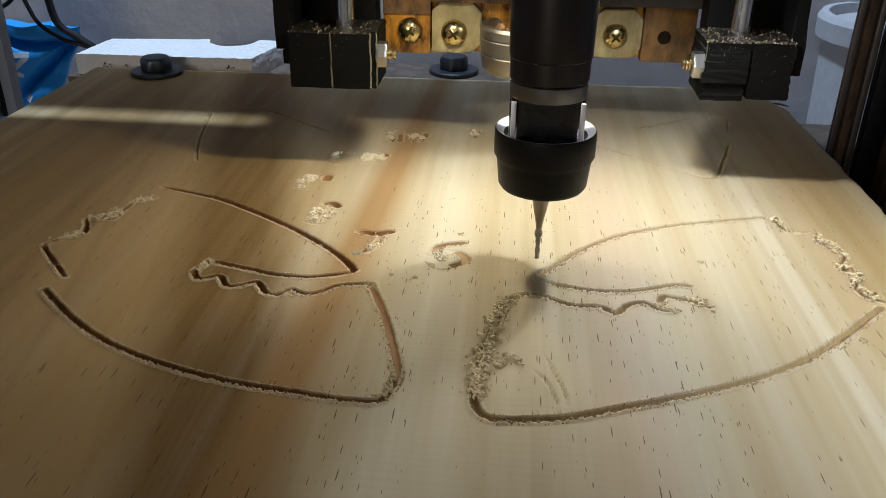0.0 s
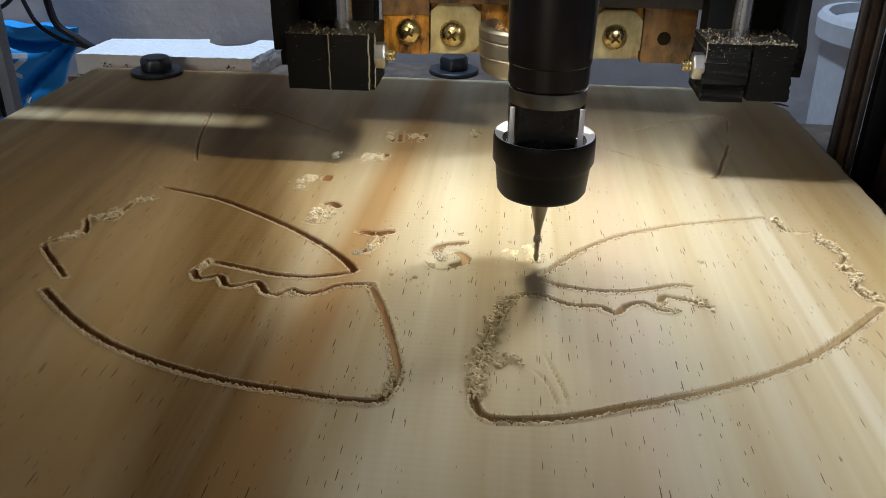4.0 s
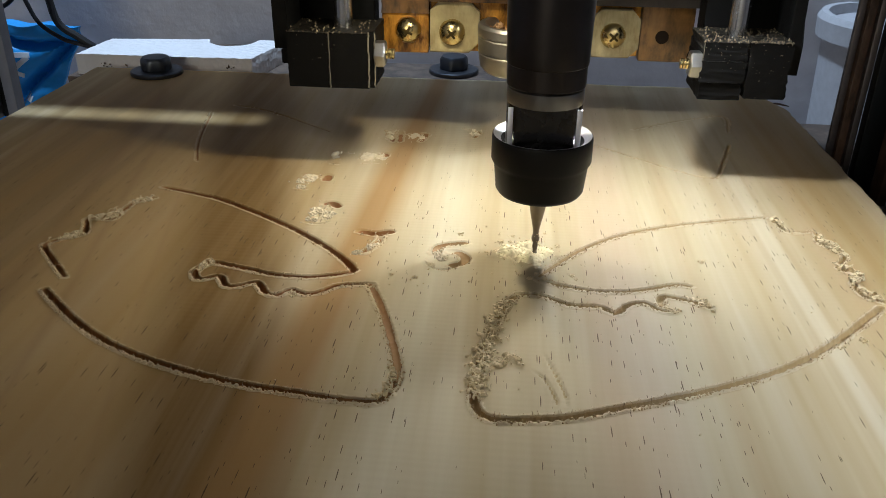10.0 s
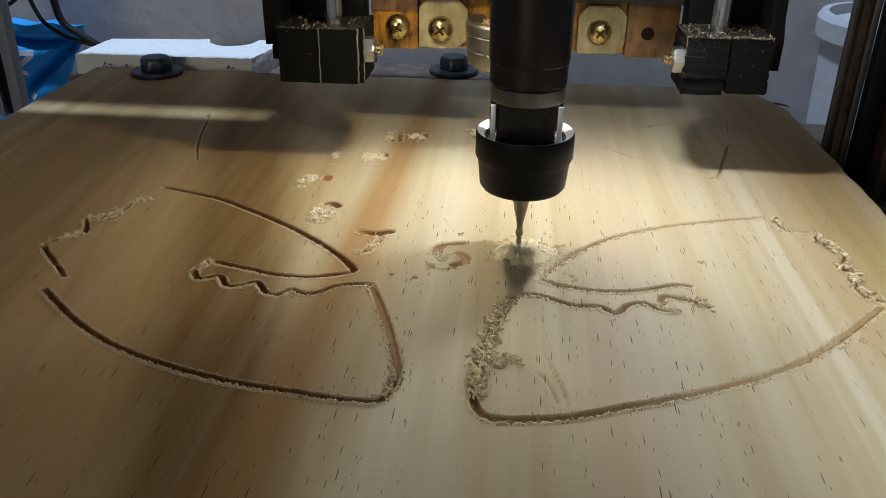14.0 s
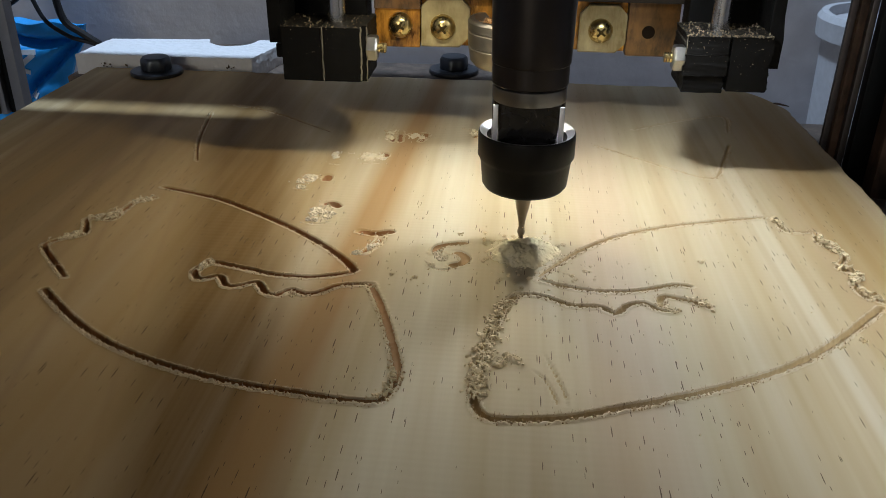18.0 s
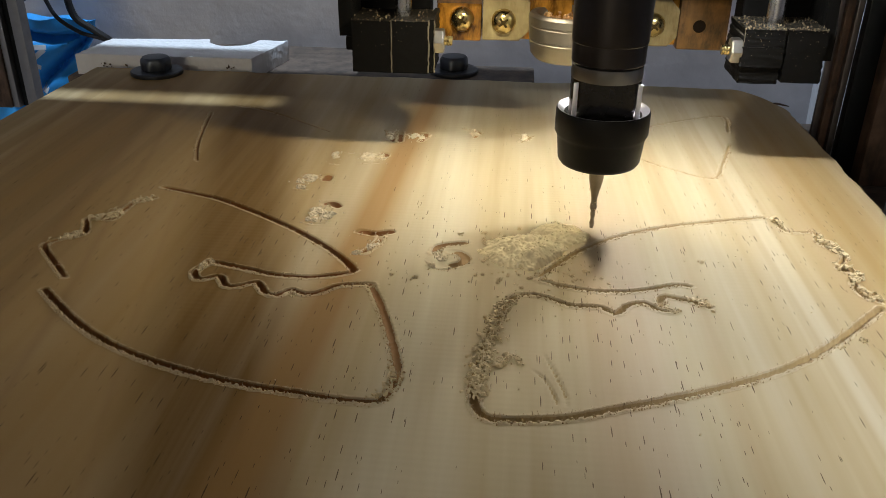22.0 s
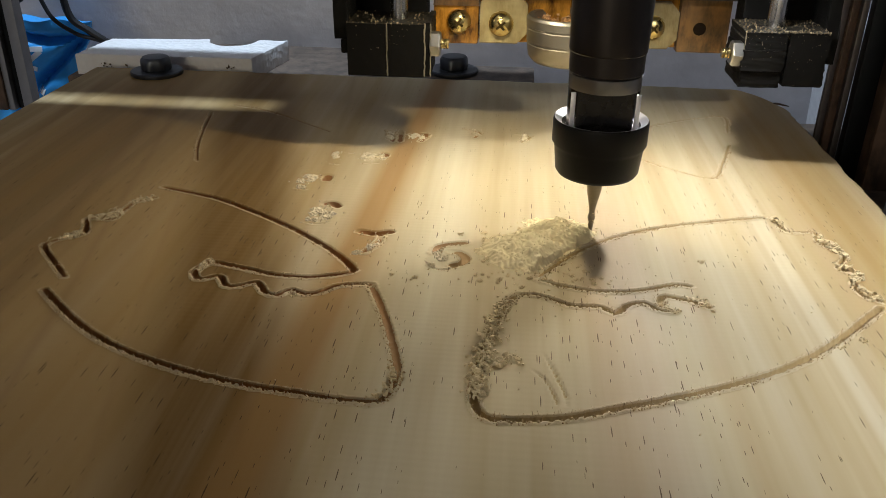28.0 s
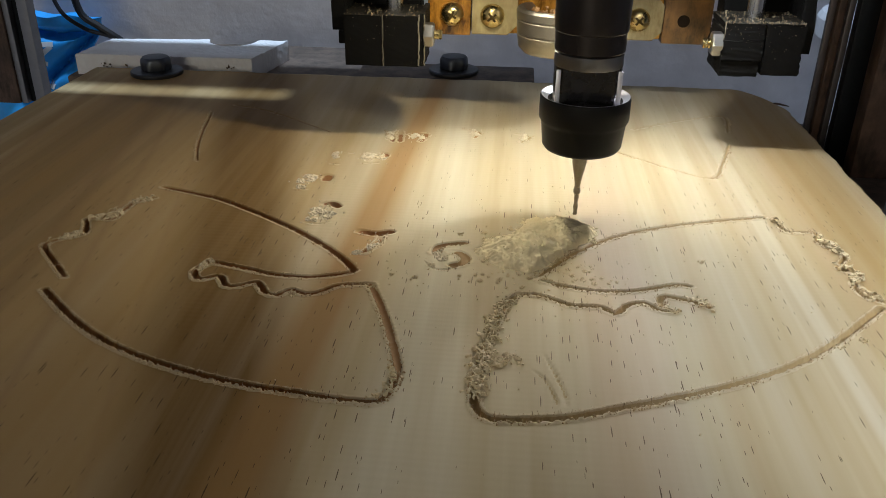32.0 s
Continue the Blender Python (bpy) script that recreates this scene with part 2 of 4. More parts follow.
DARK_STEEL = metal("dark_ground_steel", (0.060, 0.051, 0.046), 0.34, (0.02, 0.02, 0.02), 0.5)
STEEL = metal("bright_ground_steel", (0.62, 0.61, 0.60), 0.22, (0.30, 0.29, 0.27), 0.4)
COLLAR = metal("grey_turned_steel", (0.21, 0.21, 0.215), 0.30, (0.10, 0.10, 0.10), 0.5)
GLINT_STEEL = metal("pale_glint_steel", (0.80, 0.80, 0.86), 0.42, (0.45, 0.45, 0.48), 0.5)
ALU_DARK = metal("dark_aluminium", (0.24, 0.22, 0.22), 0.5, (0.10, 0.08, 0.07), 0.6)
SHANK = metal("polished_shank_steel", (0.050, 0.047, 0.045), 0.25, (0.05, 0.05, 0.05), 0.4)
ZINC = metal("dusty_zinc", (0.42, 0.41, 0.39), 0.32, (0.16, 0.15, 0.13), 0.6)
TIN = metal("dull_cast_metal", (0.36, 0.335, 0.28), 0.45, (0.28, 0.25, 0.20), 0.5)
BRASS = metal("yellow_zinc_screw", (0.60, 0.48, 0.22), 0.25, (0.35, 0.22, 0.06), 0.35)
AMBER = varnished("amber_varnished_wood", (0.62, 0.29, 0.040), (0.06, 0.022, 0.006), 0.22)
DUSTWOOD = varnished("dusty_brown_wood", (0.035, 0.024, 0.016), (0.012, 0.008, 0.005), 0.7)
CREAM = varnished("ochre_stained_pad", (0.40, 0.33, 0.17), (0.22, 0.16, 0.06), 0.4)
DARK_VARNISH = varnished("dark_varnished_wood", (0.19, 0.095, 0.028), (0.014, 0.007, 0.003), 0.3)
UMBER = varnished("dark_brown_wood", (0.12, 0.070, 0.046), (0.035, 0.020, 0.012), 0.5)
ALU = metal("dull_aluminium", (0.36, 0.36, 0.37), 0.45, (0.20, 0.20, 0.20), 0.5)
RAIL = metal("dark_rail_steel", (0.035, 0.034, 0.036), 0.45, (0.015, 0.03, 0.03), 0.5)
BOLT = metal("dark_zinc_bolt", (0.12, 0.135, 0.16), 0.40, (0.05, 0.05, 0.055), 0.5)
FOAM = foam("white_bead_foam")
WALL = plaster("grey_cement_plaster", (0.74, 0.72, 0.74), (0.42, 0.40, 0.42), 55)
BEDWOOD = varnished("grimy_bed_board", (0.14, 0.10, 0.075), (0.06, 0.045, 0.035), 0.6)
BAG = plastic("blue_bag_plastic", (0.030, 0.33, 0.80), 0.40)
PRINT = plastic("white_print", (0.65, 0.67, 0.70), 0.5)
BUCKET = plastic("milky_white_plastic", (0.46, 0.465, 0.49), 0.7, spec=0.2)
CABLE = plastic("black_cable_sheath", (0.012, 0.012, 0.014), 0.5)
HOLE_SHADE = plastic("hole_shade_black", (0.010, 0.006, 0.003), 0.8, spec=0.1)
FLUTE = metal("bronzed_cutter_steel", (0.36, 0.31, 0.24), 0.38, (0.10, 0.08, 0.06), 0.6)
SLOT_SHADE = metal("slot_shade_brass", (0.10, 0.07, 0.025), 0.5, (0.02, 0.014, 0.006), 0.6)
SEAM = plastic("greyed_plastic_seam", (0.15, 0.13, 0.09), 0.5, spec=0.4)
LED_WARM = led("warm_white_led", (1.0, 0.90, 0.66), 1.30)
LED_COOL = led("cool_white_led", (0.96, 0.98, 0.97), 2.0)


# ---------------------------------------------------------------- mesh helpers (all in millimetres)
ORIGIN = {}


def thing(name, x, y, z, label, category, group="", kind=""):
    ob = new(name)
    ob.empty_display_size = 0.005
    ob.location = (x * MM, y * MM, z * MM)
    ORIGIN[ob] = Vector((x, y, z))
    return tagged(ob, label, category, group, kind)


def finish(bm, smooth=True):
    bmesh.ops.recalc_face_normals(bm, faces=bm.faces)
    if smooth:
        for f in bm.faces:
            f.smooth = True
        for e in bm.edges:
            if len(e.link_faces) == 2 and e.calc_face_angle(0) > 0.6:
                e.smooth = False


def part(name, bm, material, parent=None, label="", smooth=True):
    at = ORIGIN.get(parent, Vector())
    finish(bm, smooth)
    bmesh.ops.transform(bm, matrix=Matrix.Scale(MM, 4) @ Matrix.Translation(-at), verts=bm.verts)
    mesh = bpy.data.meshes.new(name)
    bm.to_mesh(mesh)
    bm.free()
    mesh.materials.append(material)
    ob = new(name, mesh)
    if parent:
        ob.parent = parent
        ORIGIN[ob] = at
    return tagged(ob, label)


def lone(name, bm, material, at, label, category, group="", kind="", smooth=True):
    """A thing that is one mesh."""
    ob = part(name, bm, material, None, label, smooth)
    at = Vector(at)
    ob.data.transform(Matrix.Translation(-at * MM))
    ob.location = at * MM
    return tagged(ob, label, category, group, kind)


def box(bm, x0, x1, y0, y1, z0, z1, bevel=0.0):
    vs = bmesh.ops.create_cube(bm, size=1.0)["verts"]
    for v in vs:
        v.co = Vector((x0 + (v.co.x + 0.5) * (x1 - x0), y0 + (v.co.y + 0.5) * (y1 - y0), z0 + (v.co.z + 0.5) * (z1 - z0)))
    if bevel:
        es = list({e for v in vs for e in v.link_edges})
        bmesh.ops.bevel(bm, geom=es, offset=bevel, segments=2, affect="EDGES", profile=0.6)
    return bm


def rough_box(x0, x1, y0, y1, z0, z1, wobble=0.25, seed=0):
    """A box of printed layers: slightly uneven faces and ragged edges."""
    bm = bmesh.new()
    box(bm, x0, x1, y0, y1, z0, z1)
    bmesh.ops.subdivide_edges(bm, edges=bm.edges[:], cuts=14, use_grid_fill=True)
    c = Vector(((x0 + x1) / 2, (y0 + y1) / 2, (z0 + z1) / 2))
    for v in bm.verts:
        near = sum((abs(v.co.x - x0) < 1e-4 or abs(v.co.x - x1) < 1e-4, abs(v.co.y - y0) < 1e-4 or abs(v.co.y - y1) < 1e-4, abs(v.co.z - z0) < 1e-4 or abs(v.co.z - z1) < 1e-4))
        n = noise.noise_vector(Vector((v.co.x * 0.35, v.co.y * 0.35, v.co.z * 1.4 + seed * 7)))
        layer = noise.noise(Vector((seed * 3.3, 0, round(v.co.z / 0.8) * 2.3)))
        d = (v.co - c)
        v.co += Vector((n.x, n.y, n.z * 0.4)) * wobble * (0.35 + 0.45 * (near > 1)) + Vector((math.copysign(1, d.x), math.copysign(0.4, d.y), 0)) * layer * wobble * 0.6
    return bm


def bead(bm, x, y, z0, z1, r, seed):
    """A thin ragged string of plastic down a seam."""
    rnd = random.Random(seed)
    pts = []
    z = z0
    while z < z1:
        pts.append((x + rnd.uniform(-0.15, 0.15), y + rnd.uniform(-0.1, 0.1), z))
        z += rnd.uniform(0.7, 1.6)
    return tube(bm, pts + [(x, y, z1)], r, 6)


def boxed(*a):
    return box(bmesh.new(), *a)


def lathe(bm, profile, at, axis="z", n=48, phase=0.0):
    """Turns (radius, height) pairs about an axis through at."""
    rings = []
    for r, h in profile:
        ring = []
        for k in range(n):
            a = 2 * math.pi * k / n + phase
            p = (r * math.cos(a), r * math.sin(a), h)
            if axis == "x":
                p = (h, r * math.cos(a), r * math.sin(a))
            elif axis == "y":
                p = (r * math.cos(a), h, r * math.sin(a))
            ring.append(bm.verts.new(Vector(p) + Vector(at)))
        rings.append(ring)
    for a, b in zip(rings, rings[1:]):
        for k in range(n):
            bm.faces.new((a[k], a[(k + 1) % n], b[(k + 1) % n], b[k]))
    bm.faces.new(rings[0][::-1])
    bm.faces.new(rings[-1])
    return bm


def tube(bm, points, r, n=10):
    """A round cord along a smooth line through points."""
    line = spline(points, 2.0)
    rings = []
    for i, p in enumerate(line):
        d = (line[min(i + 1, len(line) - 1)] - line[max(i - 1, 0)]).normalized()
        s = d.cross(Vector((0, 0.3, 1))).normalized()
        u = s.cross(d)
        rings.append([bm.verts.new(p + (s * math.cos(a) + u * math.sin(a)) * r) for a in (2 * math.pi * k / n for k in range(n))])
    for a, b in zip(rings, rings[1:]):
        for k in range(n):
            bm.faces.new((a[k], a[(k + 1) % n], b[(k + 1) % n], b[k]))
    bm.faces.new(rings[0][::-1])
    bm.faces.new(rings[-1])
    return bm


def spline(points, step):
    """Even points on a smooth curve through the given ones."""
    p = [Vector(q) for q in points]
    p = [p[0] * 2 - p[1]] + p + [p[-1] * 2 - p[-2]]
    out = []
    for a, b, c, d in zip(p, p[1:], p[2:], p[3:]):
        n = max(1, int((c - b).length / step))
        for k in range(n):
            t = k / n
            out.append(0.5 * (2 * b + (c - a) * t + (2 * a - 5 * b + 4 * c - d) * t * t + (3 * b - a - 3 * c + d) * t ** 3))
    return out + [p[-2].copy()]


# ---------------------------------------------------------------- the room
def room():
    for name, bounds in (("wall_north", (-900, 900, 420, 470, -400, 900)), ("wall_south", (-900, 900, -950, -900, -400, 900)),
                         ("wall_west", (-950, -900, -950, 470, -400, 900)), ("wall_east", (900, 950, -950, 470, -400, 900)),
                         ("ceiling", (-950, 950, -950, 470, 900, 940)), ("floor", (-950, 950, -950, 470, -440, -400))):
        ob = part(name, boxed(*bounds), WALL, smooth=False)
        tagged(ob, "rough grey cement plaster of the workshop", name.split("_")[0], kind="structure")


# ---------------------------------------------------------------- the board
BOARD_X, BOARD_Y = (-147.0, 86.0), (30.0, 281.0)

# the cut lines of the two wings and the dial's figures: width, depth, burr, points on the board
CUTS = {
    "wing_left_top": (1.5, 2.6, 0.25, [(-81.0, 176.6), (-72.5, 173.7), (-64.7, 170.6), (-52.6, 162.9), (-43.3, 156.1), (-35.8, 149.3), (-30.9, 143.8), (-28.6, 140.3)]),
    "wing_left_vein": (1.3, 2.4, 0.45, [(-28.6, 139.6), (-32.2, 137.9), (-37.4, 136.6), (-44.1, 137.0), (-50.2, 138.8), (-56.5, 140.5)]),
    "wing_left_wave": (1.2, 2.2, 0.65, [(-24.1, 135.3), (-30.3, 134.0), (-33.4, 131.1), (-35.9, 130.2), (-38.9, 131.5), (-40.9, 129.2), (-43.2, 129.8), (-45.9, 133.4), (-49.1, 131.7), (-51.3, 131.7), (-53.7, 135.0), (-57.1, 133.5), (-58.9, 136.5), (-57.8, 139.4), (-56.5, 140.5)]),
    "wing_left_leg": (1.45, 0.9, 0.35, [(-24.6, 135.3), (-21.8, 128.6), (-19.5, 122.0), (-17.2, 114.3), (-15.9, 108.7), (-16.1, 103.4)]),
    "wing_left_foot": (1.25, 2.6, 0.8, [(-15.9, 107.0), (-16.1, 103.4), (-17.6, 99.7), (-23.4, 99.6), (-29.7, 100.4), (-38.8, 101.7), (-47.6, 103.8), (-57.3, 107.2), (-66.0, 111.7), (-73.6, 117.2), (-80.4, 123.3), (-83.8, 126.6)]),
    "wing_left_edge": (1.1, 1.8, 0.5, [(-82.5, 131.6), (-89.2, 139.1), (-92.9, 143.7), (-91.9, 146.5), (-87.9, 150.2), (-90.2, 157.4), (-85.2, 157.6), (-84.8, 161.6), (-83.9, 167.1), (-80.5, 170.1)]),
    "wing_right_top": (1.2, 1.0, 0.45, [(6.7, 140.9), (10.7, 147.0), (14.9, 152.7), (22.4, 160.1), (31.4, 165.7), (44.4, 170.9), (57.6, 174.9)]),
    "wing_right_vein": (1.2, 1.3, 0.5, [(7.3, 140.1), (12.0, 138.2), (18.2, 137.1), (24.6, 137.8), (32.9, 141.1), (35.6, 140.8)]),
    "wing_right_wave": (1.2, 1.5, 0.55, [(3.0, 134.4), (7.7, 134.1), (12.7, 131.3), (17.8, 131.3), (20.6, 129.2), (23.0, 132.4), (26.1, 133.6), (28.4, 131.4), (30.8, 130.9)]),
    "wing_right_step": (1.4, 1.4, 0.3, [(29.0, 132.1), (29.8, 136.3), (34.1, 135.5), (37.7, 133.4)]),
    "wing_right_foot": (1.35, 1.5, 0.6, [(3.0, 134.2), (0.5, 129.0), (-1.4, 120.3), (-2.9, 111.7), (-3.4, 104.0), (-2.6, 99.2), (-0.3, 97.3), (4.5, 97.6), (11.1, 98.8), (18.8, 101.8), (27.6, 105.3), (37.0, 109.6), (47.2, 115.6), (57.0, 123.9), (69.0, 136.4)]),
    "wing_right_edge": (0.9, 1.2, 0.5, [(59.9, 174.2), (60.9, 167.8), (66.6, 167.9), (66.2, 162.9), (68.5, 159.2), (69.3, 156.7), (66.5, 151.5), (69.4, 149.0), (67.1, 145.3), (67.5, 140.4), (70.4, 138.4)]),
    "tail_left_a": (0.7, 1.2, 0.1, [(-84.9, 242.7), (-71.9, 237.3), (-50.3, 221.4)]),
    "tail_left_b": (0.6, 0.9, 0.2, [(-89.3, 235.1), (-85.7, 216.0), (-82.6, 203.8), (-79.3, 194.3)]),
    "tail_right_a": (0.8, 0.7, 0.25, [(24.0, 218.6), (31.6, 211.9), (43.3, 201.7), (51.3, 198.0), (56.4, 210.6), (60.6, 223.5)]),
    "tail_right_b": (0.8, 0.5, 0.25, [(35.6, 233.6), (50.1, 243.3), (64.2, 249.5), (62.7, 234.4)]),
    "scratch_a": (0.5, 0.9, 0.0, [(5.4, 110.5), (7.6, 107.7), (9.0, 103.3), (9.2, 101.6)]),
    "scratch_b": (0.45, 0.9, 0.0, [(7.5, 115.2), (9.4, 108.3), (10.4, 104.7), (10.6, 101.4)]),
    "scratch_c": (0.40, 0.9, 0.0, [(8.6, 113.0), (10.0, 107.0), (10.9, 103.0)]),
    "figure_six": (1.9, 1.1, 0.3, [(-14.0, 149.6), (-13.3, 152.2), (-11.7, 153.4), (-9.7, 154.2), (-8.0, 154.6)]),
    "figure_six_bowl": (2.1, 1.1, 0.3, [(-10.4, 150.3), (-8.6, 149.8), (-7.4, 147.8), (-8.0, 145.5), (-9.7, 144.6)]),
    "figure_six_foot": (0.6, 1.0, 0.1, [(-14.1, 142.8), (-11.3, 142.4), (-8.8, 143.9)]),
    "figure_seven": (2.3, 2.0, 0.2, [(-30.5, 157.8), (-27.0, 157.0), (-24.2, 158.2)]),
    "figure_seven_stem": (1.4, 0.8, 0.6, [(-25.6, 156.0), (-26.0, 152.5), (-28.1, 147.7)]),
    "figure_eight": (2.2, 2.2, 0.2, [(-41.0, 171.3), (-39.3, 171.8), (-38.0, 170.2)]),
    "figure_eight_foot": (0.5, 0.6, 0.1, [(-43.4, 161.0), (-41.0, 160.2), (-38.2, 161.4)]),
    "figure_nine": (2.4, 2.2, 0.2, [(-44.4, 188.6), (-43.7, 187.6), (-43.8, 185.8)]),
    "figure_nine_tail": (0.7, 0.8, 0.2, [(-50.0, 179.6), (-47.6, 179.0)]),
    "figure_ten": (1.3, 1.2, 0.2, [(-33.6, 206.2), (-32.0, 205.4), (-31.6, 203.6)]),
    "figure_ten_foot": (0.7, 0.8, 0.2, [(-37.0, 198.0), (-33.2, 198.4)]),
    "figure_ten_one": (0.9, 0.8, 0.2, [(-42.2, 205.4), (-41.2, 205.0)]),
    "figure_ten_one_foot": (0.9, 0.8, 0.2, [(-44.6, 196.6), (-43.2, 196.4)]),
    "figure_eleven": (1.5, 0.5, 0.7, [(-33.7, 223.9), (-31.7, 215.5)]),
    "figure_eleven_b": (1.5, 0.5, 0.7, [(-30.6, 224.3), (-29.7, 215.7)]),
    "figure_twelve": (1.5, 0.7, 0.6, [(-27.3, 221.8), (-23.1, 222.3), (-24.0, 216.4)]),
    "figure_one": (1.2, 0.5, 0.4, [(-12.6, 228.8), (-8.5, 226.2), (-9.5, 221.2)]),
    "figure_two": (1.2, 0.5, 0.4, [(2.0, 226.0), (6.0, 224.0), (3.5, 219.0)]),
}


def back_edge(x):
    """The board's far edge; its right corner is broken off."""
    return 281.0 - max(0.0, (x - 72.0) / 14.0) ** 2.2 * 22.0 - 0.35 * math.sin(x * 0.21) - 0.2 * math.sin(x * 0.9)


def board():
    xs = np.concatenate([np.arange(BOARD_X[0], -97, 0.8), np.arange(-97, 76, 0.3), np.arange(76, BOARD_X[1] + 0.01, 0.5)])
    ys = np.concatenate([np.arange(BOARD_Y[0], 78, 4), np.arange(78, 180, 0.3), np.arange(180, 252, 0.5), np.arange(252, BOARD_Y[1] + 0.01, 1.0)])
    xs[-1], ys[-1] = BOARD_X[1], BOARD_Y[1]
    gx, gy = np.meshgrid(xs, ys)
    h = np.zeros_like(gx)
    lip = np.zeros_like(gx)
    rng = np.random.default_rng(7)
    for width, depth, burr, pts in CUTS.values():
        line = spline([(x, y, 0) for x, y in pts], 0.22)
        for i, p in enumerate(line):
            r = 0.50 * width * (1 + 0.10 * rng.standard_normal() * (burr > 0.3))
            d = 0.80 * depth * (0.80 + 0.25 * noise.noise(Vector((p.x * 0.4, p.y * 0.4, 3.0))) + 0.12 * rng.random())
            ramp_in = min(1.0, (i + 1) * 0.22 / 4.0, (len(line) - i) * 0.22 / 2.0 + 0.4)
            reach = r + 1.3
            i0, i1 = np.searchsorted(xs, [p.x - reach, p.x + reach])
            j0, j1 = np.searchsorted(ys, [p.y - reach, p.y + reach])
            dist = np.hypot(gx[j0:j1, i0:i1] - p.x, gy[j0:j1, i0:i1] - p.y)
            s = np.clip((r - dist) / 0.22, 0, 1)
            h[j0:j1, i0:i1] = np.minimum(h[j0:j1, i0:i1], -d * ramp_in * s)
            near = gy[j0:j1, i0:i1] < p.y - 0.2 * r
            bank = np.where(near, np.clip(1.2 - np.abs(dist - r - 0.26) / 0.34, 0, 1), 0.45 * np.clip(1 - np.abs(dist - r - 0.15) / 0.3, 0, 1))
            lump = 0.5 + 0.5 * noise.noise(Vector((p.x * 1.1, p.y * 1.1, 8.0))) + 0.35 * noise.noise(Vector((p.x * 3.1, p.y * 3.1, 2.0)))
            up = burr * max(0.12, lump) * bank
            lip[j0:j1, i0:i1] = np.maximum(lip[j0:j1, i0:i1], up)
    h = np.where(h < -0.02, h, lip * (0.25 + 0.9 * rng.random(h.shape)))
    far = np.array([back_edge(x) for x in xs])
    # the last rows follow the uneven far edge
    w = np.clip((gy - 236.0) / (BOARD_Y[1] - 236.0), 0, 1)
    gy = gy + w * (far - BOARD_Y[1])[None, :]
    side = np.array([0.7 * noise.noise(Vector((0, y * 0.11, 5))) + 0.25 * noise.noise(Vector((0, y * 0.6, 9))) for y in ys])
    gx = gx + (np.clip((gx - 80) / 6, 0, 1) * side[:, None])
    ny, nx = gx.shape
    top = np.stack([gx, gy, h], -1).reshape(-1, 3) * MM
    low = top.copy()
    low[:, 2] = -0.018
    a = np.arange(nx * ny).reshape(ny, nx)
    quads = np.stack([a[:-1, :-1], a[:-1, 1:], a[1:, 1:], a[1:, :-1]], -1).reshape(-1, 4)
    rim = np.concatenate([a[0, :], a[1:, -1], a[-1, -2::-1], a[-2:0:-1, 0]])
    verts = np.concatenate([top, low[rim]])
    base = nx * ny + np.arange(len(rim))
    skirt = np.stack([rim, base, np.roll(base, -1), np.roll(rim, -1)], -1)
    mesh = bpy.data.meshes.new("pine_board")
    quads = np.concatenate([quads, skirt])
    mesh.vertices.add(len(verts))
    mesh.vertices.foreach_set("co", verts.ravel())
    mesh.loops.add(quads.size)
    mesh.loops.foreach_set("vertex_index", quads.ravel().astype(np.int32))
    mesh.polygons.add(len(quads))
    mesh.polygons.foreach_set("loop_start", np.arange(0, quads.size, 4, dtype=np.int32))
    mesh.polygons.foreach_set("loop_total", np.full(len(quads), 4, dtype=np.int32))
    mesh.update(calc_edges=True)
    mesh.validate()
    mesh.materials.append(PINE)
    return tagged(new("pine_board", mesh), "pale pine board with two wings and figures cut into it", "board")


def splinter():
    """A dark splinter that stands off the broken corner."""
    bm = bmesh.new()
    rows = []
    for x, y, w, h in ((83.6, 265.6, 0.4, 0.3), (84.8, 264.9, 0.7, 0.5), (86.2, 264.0, 0.55, 0.4), (87.6, 262.9, 0.2, 0.2)):
        rows.append([bm.verts.new(p) for p in ((x, y - w, 0.02), (x, y + w, 0.02), (x, y + w * 0.6, h), (x, y - w * 0.5, h * 0.8))])
    for a, b in zip(rows, rows[1:]):
        for k in range(4):
            bm.faces.new((a[k], a[(k + 1) % 4], b[(k + 1) % 4], b[k]))
    bm.faces.new(rows[0][::-1])
    bm.faces.new(rows[-1])
    lone("wood_splinter", bm, UMBER, (84, 267, 0), "dark splinter at the board's broken corner", "splinter", smooth=False)


def blades(bm, at, length, width, lean, turn, curl=0.4):
    """One torn fibre: a thin tapered sliver standing up from the wood."""
    x, y, z = at
    d = Vector((math.cos(turn), math.sin(turn), 0))
    s = Vector((-d.y, d.x, 0)) * width / 2
    p0 = Vector((x, y, z - 0.1))
    p1 = p0 + d * length * 0.5 * math.cos(lean) + Vector((0, 0, length * 0.55 * math.sin(lean) + 0.1))
    p2 = p1 + d * length * 0.5 * math.cos(lean + curl) + Vector((0, 0, length * 0.5 * math.sin(lean + curl)))
    n = Vector((0, 0, width * 0.6))
    a = [bm.verts.new(q) for q in (p0 - s, p0 + s, p0 + n, p1 - s * 0.8, p1 + s * 0.8, p1 + n, p2)]
    for f in ((0, 1, 4, 3), (1, 2, 5, 4), (2, 0, 3, 5), (3, 4, 6), (4, 5, 6), (5, 3, 6)):
        bm.faces.new([a[k] for k in f])


